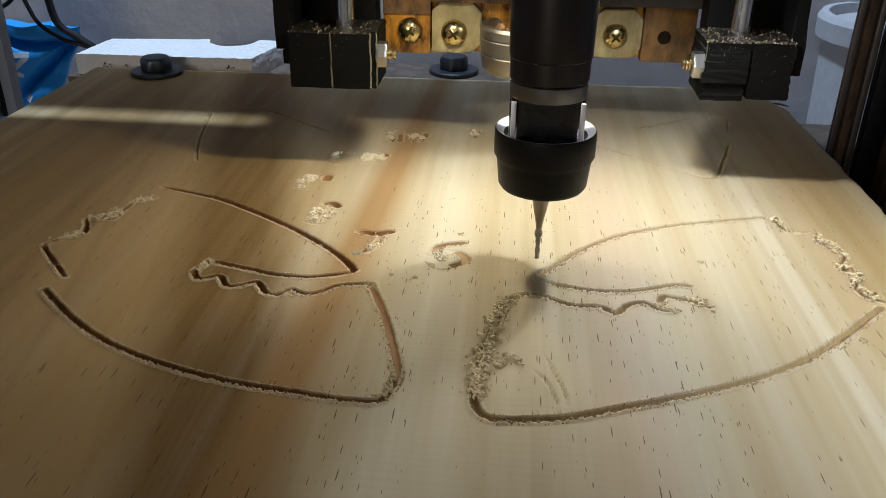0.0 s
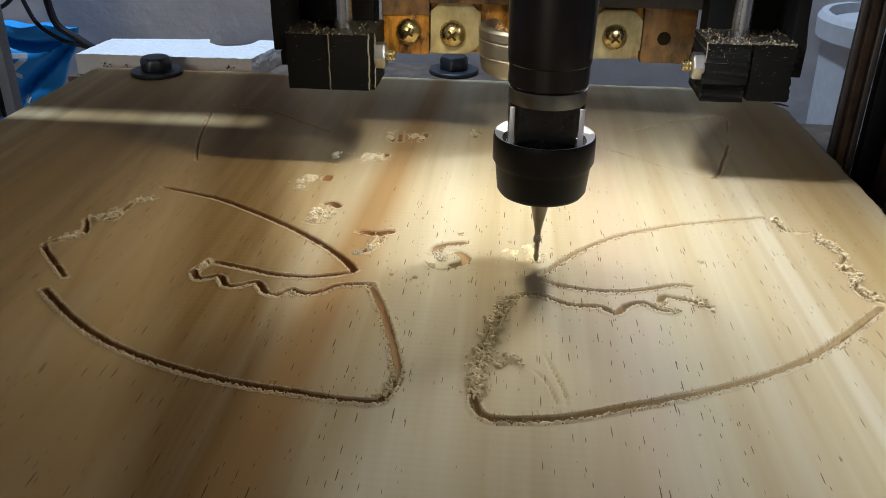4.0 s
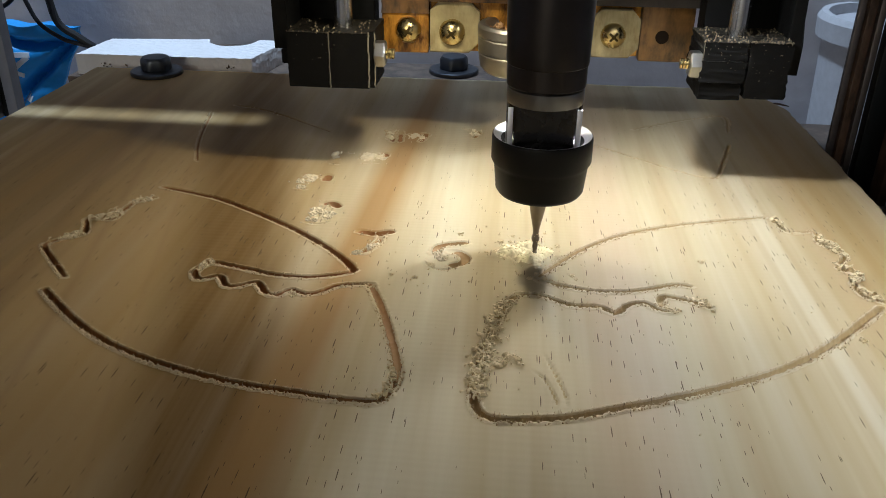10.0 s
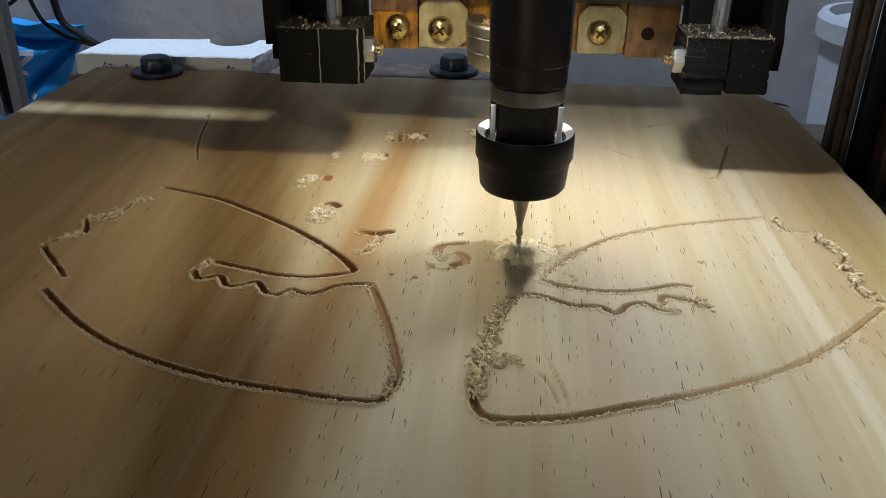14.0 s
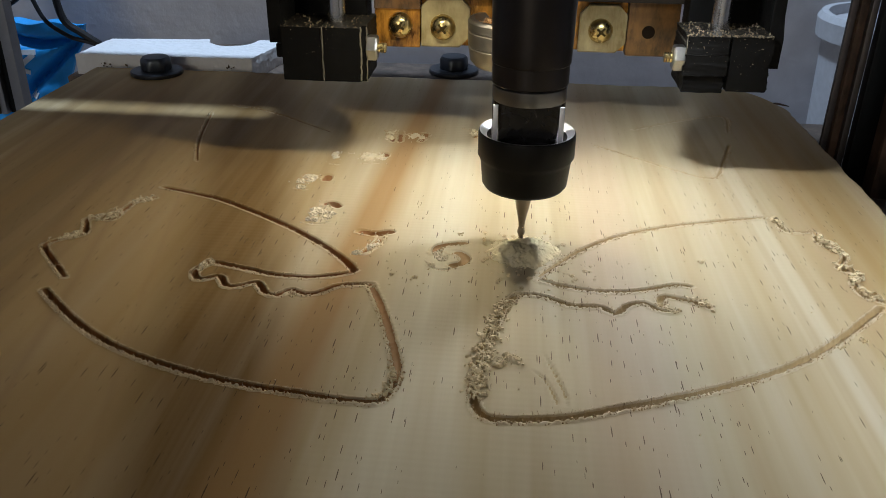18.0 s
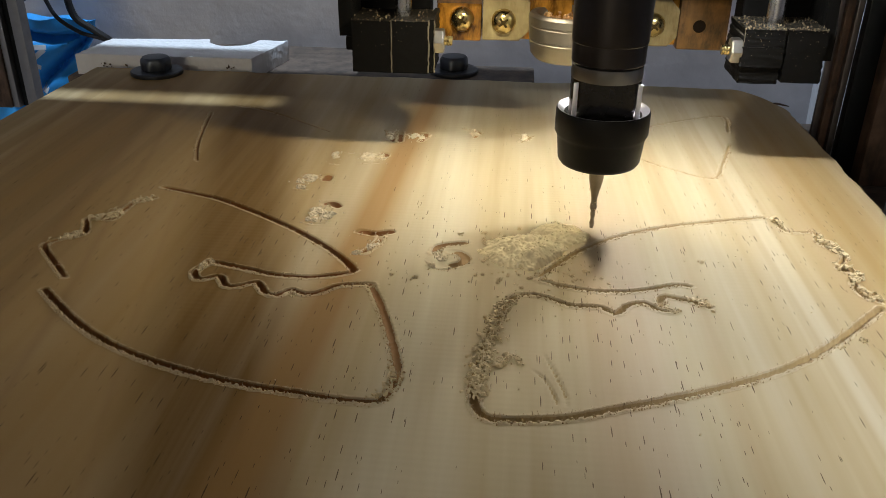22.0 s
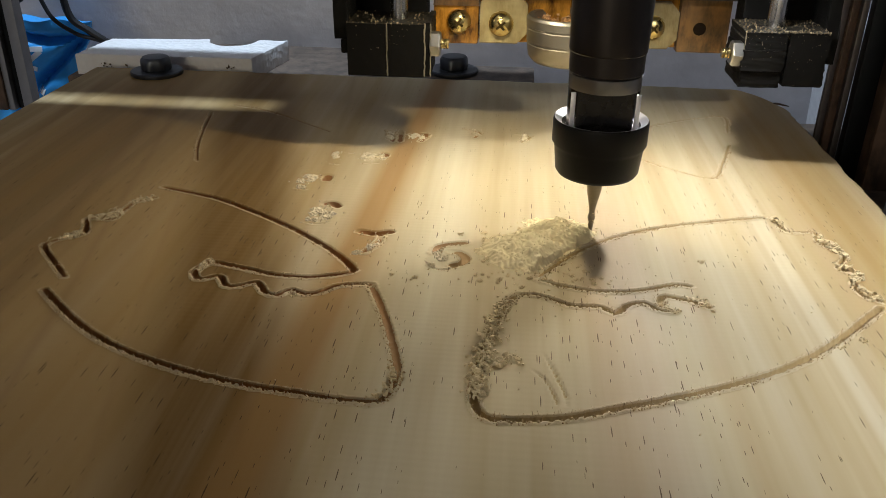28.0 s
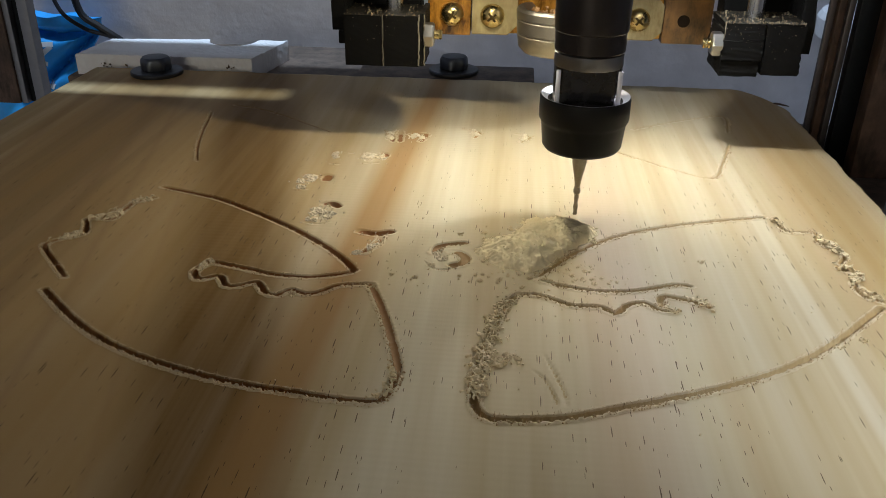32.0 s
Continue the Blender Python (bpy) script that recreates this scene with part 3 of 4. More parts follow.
def fibres():
    """The frayed fibres along every cut."""
    rnd = random.Random(11)
    bm = bmesh.new()
    for name, (width, depth, burr, pts) in CUTS.items():
        if burr == 0:
            continue
        line = spline([(x, y, 0) for x, y in pts], 0.45)
        for a, b in zip(line, line[1:]):
            d = (b - a)
            if d.length < 1e-6:
                continue
            d.normalize()
            for side in (-1, 1):
                if rnd.random() > (0.3 + burr if "right" in name else 0.1 + 0.45 * burr) + (0.35 if side * d.x < 0 else 0.0):
                    continue
                s = Vector((-d.y, d.x, 0)) * side
                p = a + s * (width / 2 + rnd.uniform(-0.1, 0.25))
                turn = math.atan2(s.y, s.x) + rnd.uniform(-1.3, 1.3)
                if rnd.random() < 0.3:
                    turn += math.pi
                blades(bm, (p.x, p.y, 0.02), rnd.uniform(0.25, 0.45 + 0.75 * min(burr, 0.6)), rnd.uniform(0.08, 0.18), rnd.uniform(0.1, 1.0), turn)
            # crumbs that cling to the near lip
            down = Vector((-d.y, d.x, 0)) * (-1 if d.x > 0 else 1)
            for _ in range(3):
                if rnd.random() < burr * (0.9 + 0.8 * noise.noise(a * 0.5)):
                    p = a + down * (width / 2 + rnd.uniform(-0.1, 0.75)) + Vector((0, 0, rnd.uniform(0.05, 0.3)))
                    crumb(bm, p, rnd.uniform(0.12, 0.34), rnd)
    lone("wood_fibres", bm, FIBRE, (0, 150, 0), "frayed pale pine fibres along the cut lines", "wood fibres", kind="stuff", smooth=False)


def crumb(bm, p, r, rnd, flat=0.6):
    """A small angular crumb of wood."""
    m = Matrix.Translation(p) @ Euler((rnd.uniform(0, 6), rnd.uniform(0, 6), rnd.uniform(0, 6))).to_matrix().to_4x4()
    vs = []
    for k in range(4):
        a = k * math.pi / 2
        vs.append(Vector((math.cos(a) * r * rnd.uniform(0.6, 1.3), math.sin(a) * r * rnd.uniform(0.4, 1.0), rnd.uniform(-0.3, 0.3) * r)))
    vs += [Vector((0, 0, r * flat)), Vector((0, 0, -r * flat))]
    v = [bm.verts.new(m @ q) for q in vs]
    for k in range(4):
        bm.faces.new((v[k], v[(k + 1) % 4], v[4]))
        bm.faces.new((v[(k + 1) % 4], v[k], v[5]))


def flake(bm, p, r, rnd):
    """A flat torn flake of wood with an uneven outline."""
    m = Matrix.Translation(p) @ Euler((rnd.uniform(-0.45, 0.45), rnd.uniform(-0.45, 0.45), rnd.uniform(0, 6.3))).to_matrix().to_4x4()
    n = 7
    rim = [(r * rnd.uniform(0.55, 1.1), 2 * math.pi * (k + rnd.uniform(-0.2, 0.2)) / n, rnd.uniform(-0.12, 0.12) * r) for k in range(n)]
    up = [bm.verts.new(m @ Vector((q * math.cos(a), 0.8 * q * math.sin(a), h + 0.12))) for q, a, h in rim]
    lo = [bm.verts.new(m @ Vector((q * math.cos(a), 0.8 * q * math.sin(a), h - 0.12))) for q, a, h in rim]
    c, d = bm.verts.new(m @ Vector((0, 0, 0.18))), bm.verts.new(m @ Vector((0, 0, -0.12)))
    for k in range(n):
        e = (k + 1) % n
        bm.faces.new((up[k], up[e], c))
        bm.faces.new((lo[e], lo[k], d))
        bm.faces.new((lo[k], lo[e], up[e], up[k]))


def fluff(bm, p, rx, ry, tall, rnd):
    """A soft low tuft of torn wood with a ragged outline."""
    o = Vector((rnd.uniform(0, 90), rnd.uniform(0, 90), 0))
    for v in bmesh.ops.create_icosphere(bm, subdivisions=4, radius=1.0)["verts"]:
        n = v.co.normalized()
        k = 0.85 + 0.45 * noise.noise(n * 1.6 + o) + 0.30 * noise.noise(n * 3.6 + o) + 0.2 * abs(noise.noise(n * 8.0 + o)) + 0.08 * noise.noise(n * 17.0 + o)
        v.co = p + Vector((n.x * k * rx, n.y * k * ry, max(n.z, -0.3) * k * tall))


def curl(bm, p, r, rnd):
    """A curled shaving: a short thickened ribbon bent to an arc."""
    m = Matrix.Translation(p) @ Euler((rnd.uniform(-0.8, 0.8), rnd.uniform(-0.8, 0.8), rnd.uniform(0, 6.3))).to_matrix().to_4x4()
    n, w, t, sweep = 6, r * rnd.uniform(0.5, 1.0), 0.10, rnd.uniform(1.6, 4.2)
    rows = []
    for k in range(n + 1):
        a = sweep * k / n
        for rr in (r, r - t):
            for s in (-w / 2, w / 2):
                rows.append(bm.verts.new(m @ Vector((rr * math.cos(a), s + 0.15 * r * k / n, rr * math.sin(a) * 0.8))))
    for k in range(n):
        a, b = rows[4 * k:4 * k + 4], rows[4 * k + 4:4 * k + 8]
        for i, j in ((0, 1), (1, 3), (3, 2), (2, 0)):
            bm.faces.new((a[i], a[j], b[j], b[i]))
    bm.faces.new(rows[0:2] + rows[3:1:-1])
    bm.faces.new(rows[-4:-2] + rows[-1:-3:-1])


def loose_shavings():
    """Heaps of torn shavings that lie on the cut lines from the start."""
    rnd = random.Random(5)

    def heap(points, spread, count, r, label):
        bm = bmesh.new()
        line = spline([(x, y, 0) for x, y in points], 0.5)
        for _ in range(count):
            p = rnd.choice(line) + Vector((rnd.gauss(0, spread), rnd.gauss(0, spread), rnd.uniform(0.1, 0.5) * r + 0.1))
            (curl if rnd.random() < 0.6 else flake if rnd.random() < 0.4 else crumb)(bm, p, rnd.uniform(0.35, 1.0) * r, rnd)
        at = (*points[len(points) // 2], 0)
        lone("shaving_heap", bm, SHAVING, at, label, "shavings", "torn shavings on the cuts", "stuff", smooth=False)

    heap([(1.5, 132.0), (-0.5, 126.0), (-1.6, 119.0), (-2.6, 112.0), (-3.0, 106.0), (-3.2, 102.5)], 0.8, 420, 0.62, "heap of curled pale shavings over a cut line")
    heap([(-1.0, 112.0), (1.5, 111.0), (3.0, 113.0)], 0.9, 50, 0.66, "small heap of torn pine shavings on the board")
    heap([(-91.0, 147.0), (-88.5, 149.5)], 0.8, 40, 0.75, "torn pine flakes on a ragged cut")
    heap([(-89.5, 157.5), (-85.5, 158.5), (-85.0, 162.0)], 0.8, 60, 0.85, "torn pine flakes on a ragged cut")
    heap([(-84.0, 166.5), (-81.0, 169.0)], 0.7, 34, 0.75, "torn pine flakes on a ragged cut")
    heap([(59.5, 173.5), (60.3, 171.0)], 0.45, 26, 0.9, "torn pine flakes on a ragged cut")
    heap([(66.5, 164.5), (68.0, 160.0), (69.0, 157.5)], 0.6, 44, 0.9, "torn pine flakes on a ragged cut")
    heap([(66.5, 151.5), (69.0, 149.5), (67.5, 145.5)], 0.6, 44, 0.95, "torn pine flakes on a ragged cut")
    heap([(67.4, 141.5), (69.5, 138.8)], 0.5, 24, 0.8, "torn pine flakes on a ragged cut")
    heap([(-58.6, 136.5), (-57.0, 139.8)], 0.5, 30, 0.7, "crumbled shavings at the end of a cut")
    heap([(35.0, 135.0), (38.0, 132.8)], 0.6, 30, 0.7, "crumbled shavings at the end of a cut")
    heap([(30.0, 131.5), (31.5, 130.6)], 0.4, 20, 0.6, "crumbled shavings at the end of a cut")
    heap([(-16.0, 108.0), (-16.6, 103.0), (-18.0, 100.0)], 0.5, 50, 0.6, "fine sawdust packed into a cut line")
    def flakes(x, y, rx, ry, count, r, label):
        bm = bmesh.new()
        for _ in range(2 + count // 5):
            a, k = rnd.uniform(0, 6.3), rnd.uniform(0.2, 0.75)
            fluff(bm, Vector((x + rx * k * math.cos(a), y + ry * k * math.sin(a), 0.05)), 0.75 * r * rnd.uniform(0.6, 1.1), 0.8 * r * rnd.uniform(0.6, 1.1), rnd.uniform(0.4, 0.75), rnd)
        for _ in range(count // 2):
            a, k = rnd.uniform(0, 6.3), math.sqrt(rnd.random())
            blades(bm, (x + rx * k * math.cos(a), y + ry * k * math.sin(a), 0.15), rnd.uniform(0.6, 1.4), rnd.uniform(0.2, 0.5), rnd.uniform(0.1, 0.6), rnd.uniform(0, 6.3))
        for _ in range(count // 2):
            crumb(bm, Vector((x + rnd.gauss(0, rx * 0.8), y + rnd.gauss(0, ry * 0.8), 0.12)), rnd.uniform(0.12, 0.3), rnd)
        lone("shaving_heap", bm, FLAKE, (x, y, 0), label, "shavings", "torn shavings on the cuts", "stuff")

    flakes(-13.2, 148.6, 0.7, 1.6, 6, 0.9, "white flakes lying in a carved figure")
    flakes(-11.8, 147.0, 1.2, 1.4, 7, 1.2, "white flakes lying in a carved figure")
    flakes(-13.6, 143.6, 1.2, 0.7, 6, 0.8, "white flakes lying in a carved figure")
    flakes(-26.8, 151.5, 1.8, 2.6, 16, 0.9, "torn flakes below a carved figure")
    flakes(-29.0, 147.4, 1.4, 0.9, 10, 0.8, "torn flakes below a carved figure")
    flakes(-41.6, 166.5, 2.0, 3.0, 20, 1.5, "white flakes lying in a carved figure")
    flakes(-38.6, 164.6, 1.7, 2.4, 14, 1.2, "white flakes lying in a carved figure")
    flakes(-42.0, 162.2, 2.0, 1.2, 10, 0.9, "white flakes lying in a carved figure")
    flakes(-47.4, 185.8, 1.9, 2.4, 18, 1.4, "white flakes lying in a carved figure")
    flakes(-49.8, 183.4, 1.3, 1.5, 8, 1.0, "white flakes lying in a carved figure")
    flakes(-48.4, 180.2, 1.3, 0.9, 6, 0.9, "white flakes lying in a carved figure")
    flakes(-36.4, 202.4, 2.2, 3.2, 18, 1.5, "white flakes lying in a carved figure")
    flakes(-32.8, 201.8, 1.8, 2.6, 12, 1.3, "white flakes lying in a carved figure")
    flakes(-44.8, 202.4, 1.3, 3.2, 12, 1.2, "white flakes lying in a carved figure")
    flakes(-33.0, 219.5, 1.4, 4.0, 14, 1.4, "white flakes lying in a carved figure")
    flakes(-25.6, 218.6, 2.2, 3.0, 16, 1.5, "white flakes lying in a carved figure")
    flakes(-9.8, 224.5, 1.4, 2.6, 9, 1.2, "white flakes lying in a carved figure")
    flakes(4.0, 222.5, 1.4, 2.4, 8, 1.1, "white flakes lying in a carved figure")

    bm = bmesh.new()
    for _ in range(70):
        x, y = rnd.gauss(4, 24), rnd.gauss(142, 17)
        if -60 < x < 66 and 90 < y < 190:
            crumb(bm, Vector((x, y, 0.08)), rnd.uniform(0.10, 0.28), rnd)
    for x, y in ((-21.0, 139.0), (-16.8, 138.2), (-38.0, 129.0), (40.0, 151.0), (62.0, 124.5), (57.0, 122.0), (-9.0, 158.5)):
        for _ in range(8):
            crumb(bm, Vector((x + rnd.gauss(0, 0.5), y + rnd.gauss(0, 0.4), 0.15)), rnd.uniform(0.2, 0.45), rnd)
    lone("sawdust_crumbs", bm, CHIP, (2, 138, 0), "loose crumbs of pine sawdust scattered on the board", "sawdust", kind="stuff", smooth=False)


# ---------------------------------------------------------------- things behind the board
def bed():
    ob = part("machine_bed", boxed(-175, 120, -40, 305, -34, -18.2, 1.0), BEDWOOD)
    tagged(ob, "grimy dark machine bed under the pine board", "machine bed", kind="structure")
    lone("rear_clamp_board", boxed(-55, 8, 283.0, 304, -18, -0.6, 0.8), BEDWOOD, (-24, 293, -18), "dark grimy clamping board behind the pine board", "board")
    lone("rear_shelf_board", boxed(-160, -56, 283.0, 340, -18, -4.2, 0.8), BEDWOOD, (-104, 300, -18), "dark grimy low board behind the pine board", "board")


def hex_bolt(x, y, z, label):
    b = thing("hex_bolt", x, y, z, label, "bolt", "bolts that clamp the bed")
    part("washer", lathe(bmesh.new(), [(4, 0), (8.6, 0), (8.8, 0.3), (8.8, 1.2), (8.5, 1.5), (4, 1.5)], (x, y, z), n=40), BOLT, b)
    bm = bmesh.new()
    profile = ((3.0, 1.5, 0.0), (4.85, 1.5, 0.8), (5.15, 1.9, 0.9), (5.15, 4.6, 0.9), (4.9, 5.4, 0.6), (4.3, 6.0, 0.2), (3.0, 6.15, 0.0))
    rings = []
    for r, h, corner in profile:
        rings.append([bm.verts.new((x + q * math.cos(a), y + q * math.sin(a), z + h)) for a, q in (
            (2 * math.pi * k / 36 + 0.35, r * (1 - 0.11 * corner * (0.5 - 0.5 * math.cos(2 * math.pi * k / 6)))) for k in range(36))])
    for p, q in zip(rings, rings[1:]):
        for k in range(36):
            bm.faces.new((p[k], p[(k + 1) % 36], q[(k + 1) % 36], q[k]))
    bm.faces.new(rings[-1])
    bm.faces.new(rings[0][::-1])
    part("head", bm, BOLT, b)


def foam_block():
    """A slab of white packing foam with a round bite in its far edge."""
    bm = bmesh.new()
    y0, z0, z1 = 287.0, -4.2, 3.2
    outline = [(-157, y0 - 1), (-92.4, y0), (-86.8, 316.5), (-97.5, 316)]
    for k in range(11):
        a = math.pi * k / 10
        outline.append((-107.5 + 9.5 * math.cos(a), 315.5 - 10.5 * math.sin(a)))
    outline += [(-121, 314), (-155, 311)]
    rnd = random.Random(3)
    fine = []
    for (xa, ya), (xb, yb) in zip(outline, outline[1:] + outline[:1]):
        n = max(1, int(math.hypot(xb - xa, yb - ya) / 2.0))
        fine += [(xa + (xb - xa) * k / n + rnd.uniform(-0.25, 0.25), ya + (yb - ya) * k / n + rnd.uniform(-0.25, 0.25)) for k in range(n)]
    low = [bm.verts.new((x, y, z0)) for x, y in fine]
    mid = [bm.verts.new((x, y, z1 - 0.6 + rnd.uniform(-0.15, 0.15))) for x, y in fine]
    top = [bm.verts.new((x * 0.992 - 0.9, y * 0.997 + 0.9, z1 + rnd.uniform(-0.1, 0.1))) for x, y in fine]
    n = len(fine)
    for a, b in ((low, mid), (mid, top)):
        for k in range(n):
            bm.faces.new((a[k], a[(k + 1) % n], b[(k + 1) % n], b[k]))
    bm.faces.new(top)
    bm.faces.new(low[::-1])
    dirt = bmesh.new()
    for x, count in ((-146, 7), (-143, 5), (-138.5, 3), (-121, 3), (-100, 4)):
        for _ in range(count):
            crumb(dirt, Vector((x + rnd.gauss(0, 1.0), 286.2 + rnd.uniform(-0.6, 0.8), rnd.uniform(-1.4, 0.2))), rnd.uniform(0.25, 0.8), rnd)
    lone("dirt_crumbs", dirt, UMBER, (-120, 286, -1), "dark crumbs of dirt along the foam's edge", "dirt", kind="stuff", smooth=False)
    lone("foam_slab", bm, FOAM, (-120, 300, -4.2), "white packing foam slab with a round bite, grubby edge", "foam slab")


def beside(x, z, line):
    """The distance from (x, z) to a broken line."""
    p = Vector((x, z))
    best = 1e9
    for a, b in zip(line, line[1:]):
        a, b = Vector(a), Vector(b)
        t = max(0.0, min(1.0, (p - a).dot(b - a) / (b - a).length_squared))
        best = min(best, (p - a - (b - a) * t).length)
    return best


def bag_y(x, z, u):
    # deep creases run from the knot at the corner
    fold = 0.0
    for line, deep, wide in (([(-193, -7.5), (-202, -9.6), (-210.5, -10.8), (-219, -9.8), (-226, -6.5)], 6.0, 1.7),
                             ([(-193, -7.5), (-220.5, -32), (-232, -44)], 7.5, 1.9)):
        fold = max(fold, deep * math.exp(-(beside(x, z, line) / wide) ** 2))
    fold *= min(1.0, 0.25 + math.hypot(x + 193, z + 7.5) / 10.0)
    return 350 + 2.5 * noise.noise(Vector((x * 0.06, z * 0.09, 1))) + fold + 4 * (abs(u - 0.5) * 2) ** 4


def set_back(bm):
    """Sets the bag a little further from the machine."""
    eye = Vector((0, 0, 76.4))
    for v in bm.verts:
        v.co = eye + (v.co - eye) * 1.0686


def blue_bag():
    """A crumpled blue plastic bag that hangs behind the gantry and travels with it."""
    b = thing("plastic_bag", -219, 376, -70, "crumpled blue plastic bag with white print", "bag")
    bm = bmesh.new()
    nx, nz = 44, 60
    grid = []
    for j in range(nz + 1):
        row = []
        for i in range(nx + 1):
            u, v = i / nx, j / nz
            left, right = -252.0, -220.0 + 30 * v
            x = left + u * (right - left)
            z = -66 + v * (64.2 + 0.7 * math.sin(x * 0.3))
            row.append((x, bag_y(x, z, u), z))
        grid.append(row)
    front = [[bm.verts.new(p) for p in r] for r in grid]
    back = [[bm.verts.new((p[0], p[1] + 9 - 7 * (abs(i / nx - 0.5) * 2) ** 2, p[2])) for i, p in enumerate(r)] for r in grid]
    for s, flip in ((front, False), (back, True)):
        for j in range(nz):
            for i in range(nx):
                q = (s[j][i], s[j][i + 1], s[j + 1][i + 1], s[j + 1][i])
                bm.faces.new(q[::-1] if flip else q)
    for j in range(nz):
        bm.faces.new((front[j][0], front[j + 1][0], back[j + 1][0], back[j][0]))
        bm.faces.new((front[j + 1][nx], front[j][nx], back[j][nx], back[j + 1][nx]))
    for i in range(nx):
        bm.faces.new((front[0][i + 1], front[0][i], back[0][i], back[0][i + 1]))
        bm.faces.new((front[nz][i], front[nz][i + 1], back[nz][i + 1], back[nz][i]))
    set_back(bm)
    part("sack", bm, BAG, b)
    # white print: bent strips that follow the folds
    for line in ([(-220, -14.6), (-213.7, -14.6)], [(-214.7, -15.6), (-221, -20.4)], [(-222, -22.5), (-218.2, -24.2)], [(-220.9, -33.9), (-222, -36.6)], [(-217, -33.2), (-218.4, -35.9)]):
        bm = bmesh.new()
        pts = spline([(x, 0, z) for x, z in line], 0.8)
        rows = []
        for p, q in zip(pts, pts[1:] + [pts[-1] * 2 - pts[-2]]):
            d = (q - p).normalized()
            n = Vector((-d.z, 0, d.x)) * 1.1
            rows.append([bm.verts.new((e.x, bag_y(e.x, e.z, 0.6) + dy, e.z)) for e, dy in ((p - n, -0.35), (p + n, -0.35), (p + n, 0.4), (p - n, 0.4))])
        for r0, r1 in zip(rows, rows[1:]):
            for k in range(4):
                bm.faces.new((r0[k], r0[(k + 1) % 4], r1[(k + 1) % 4], r1[k]))
        bm.faces.new(rows[0])
        bm.faces.new(rows[-1][::-1])
        set_back(bm)
        part("print_mark", bm, PRINT, b, "white printed mark")
    return b


def cables():
    made = []
    for pts, r in (([(-226, 368, 22), (-221.5, 369, 4.8), (-217, 369, -5), (-208, 369, -11.2), (-203.5, 369, -12.8), (-196.5, 370, -14.8), (-191, 372, -18.5)], 1.0),
                   ([(-211, 368, 22), (-210.5, 369, 6.4), (-208, 369, -4.6), (-201, 370, -10.2), (-195.5, 371, -14.4), (-190, 374, -19.5)], 1.75),
                   ([(-246, 364, -2), (-237, 368, 0.8), (-229, 369, 4.8), (-221, 370, 14)], 1.0)):
        made.append((lone("cable", tube(bmesh.new(), pts, r), CABLE, pts[-1], "black cable hanging in a loop beside the blue bag", "cable", "black cables"), pts[-1]))
    return made


def bucket():
    b = thing("plastic_tub", 172, 388, -400, "milky white plastic tub by the wall", "tub")
    part("tub_body", lathe(bmesh.new(), [(24, -400), (31, -60), (33, 2), (31.4, 2), (29, -60), (20, -396)], (172, 388, 0), n=40), BUCKET, b)
    part("tub_rim", lathe(bmesh.new(), [(33.2, -4), (36, -4), (36.5, 4), (35, 6.5), (32, 6.5), (31.5, 2)], (172, 388, 0), n=40), BUCKET, b)
    w = thing("machine_foot", 118, 215, -40, "grey metal clamp beside the machine", "clamp")
    part("clamp_body", boxed(101, 122, 205, 214, -40, -7, 1.5), ALU, w)


# ---------------------------------------------------------------- the moving machine
def gantry():
    g = thing("gantry", -32, 250, -34, "gantry of dark wood and dull aluminium uprights", "gantry")
    part("upright", boxed(-244, -216.3, 318, 330, -34, 440, 0.8), UMBER, g, "dark brown wooden upright")
    part("angle_strip", boxed(-216.2, -213.5, 319, 329, -34, 440, 0.4), ALU, g, "dull aluminium angle")
    part("rail", boxed(-213.4, -210.2, 322, 329, -34, 440, 0.4), RAIL, g)
    part("angle_strip", boxed(-210.1, -205.6, 320, 326, -34, 440, 0.4), ALU, g, "dull aluminium angle")
    part("side_beam", boxed(-244, -186, 242.2, 330, 103, 125, 0.8), UMBER, g, "dark wooden beam to the rear upright")
    # the right upright's aluminium is coloured darker than the left one's
    part("upright", boxed(93.6, 95.6, 240.5, 242, -34, 440, 0.4), ALU_DARK, g, "dull aluminium edge")
    part("upright", boxed(95.7, 98.0, 239, 242, -34, 440, 0.4), UMBER, g, "dark brown wooden upright")
    part("angle_strip", boxed(98.1, 100.0, 237.5, 240, -34, 440, 0.3), ALU_DARK, g, "dull aluminium angle")
    part("rail", boxed(100.1, 106, 234, 238, -34, 440, 0.5), RAIL, g)
    part("upright", boxed(106.1, 140, 228, 236, -34, 440, 0.8), UMBER, g, "dark brown wooden upright")
    # unseen beams and plate, added to shade the board from the ceiling lamp
    part("crossbeam", boxed(-190, 140, 226, 242, 78, 430, 0.8), UMBER, g, "unseen wooden crossbeam that blocks ceiling light")
    part("rear_light_block", boxed(-190, 140, 254, 293, 86, 102, 0.8), UMBER, g, "unseen wooden beam that blocks ceiling light")
    part("gap_light_block", boxed(-76, 140, 242.2, 253.8, 88, 94, 0.4), UMBER, g)
    return g


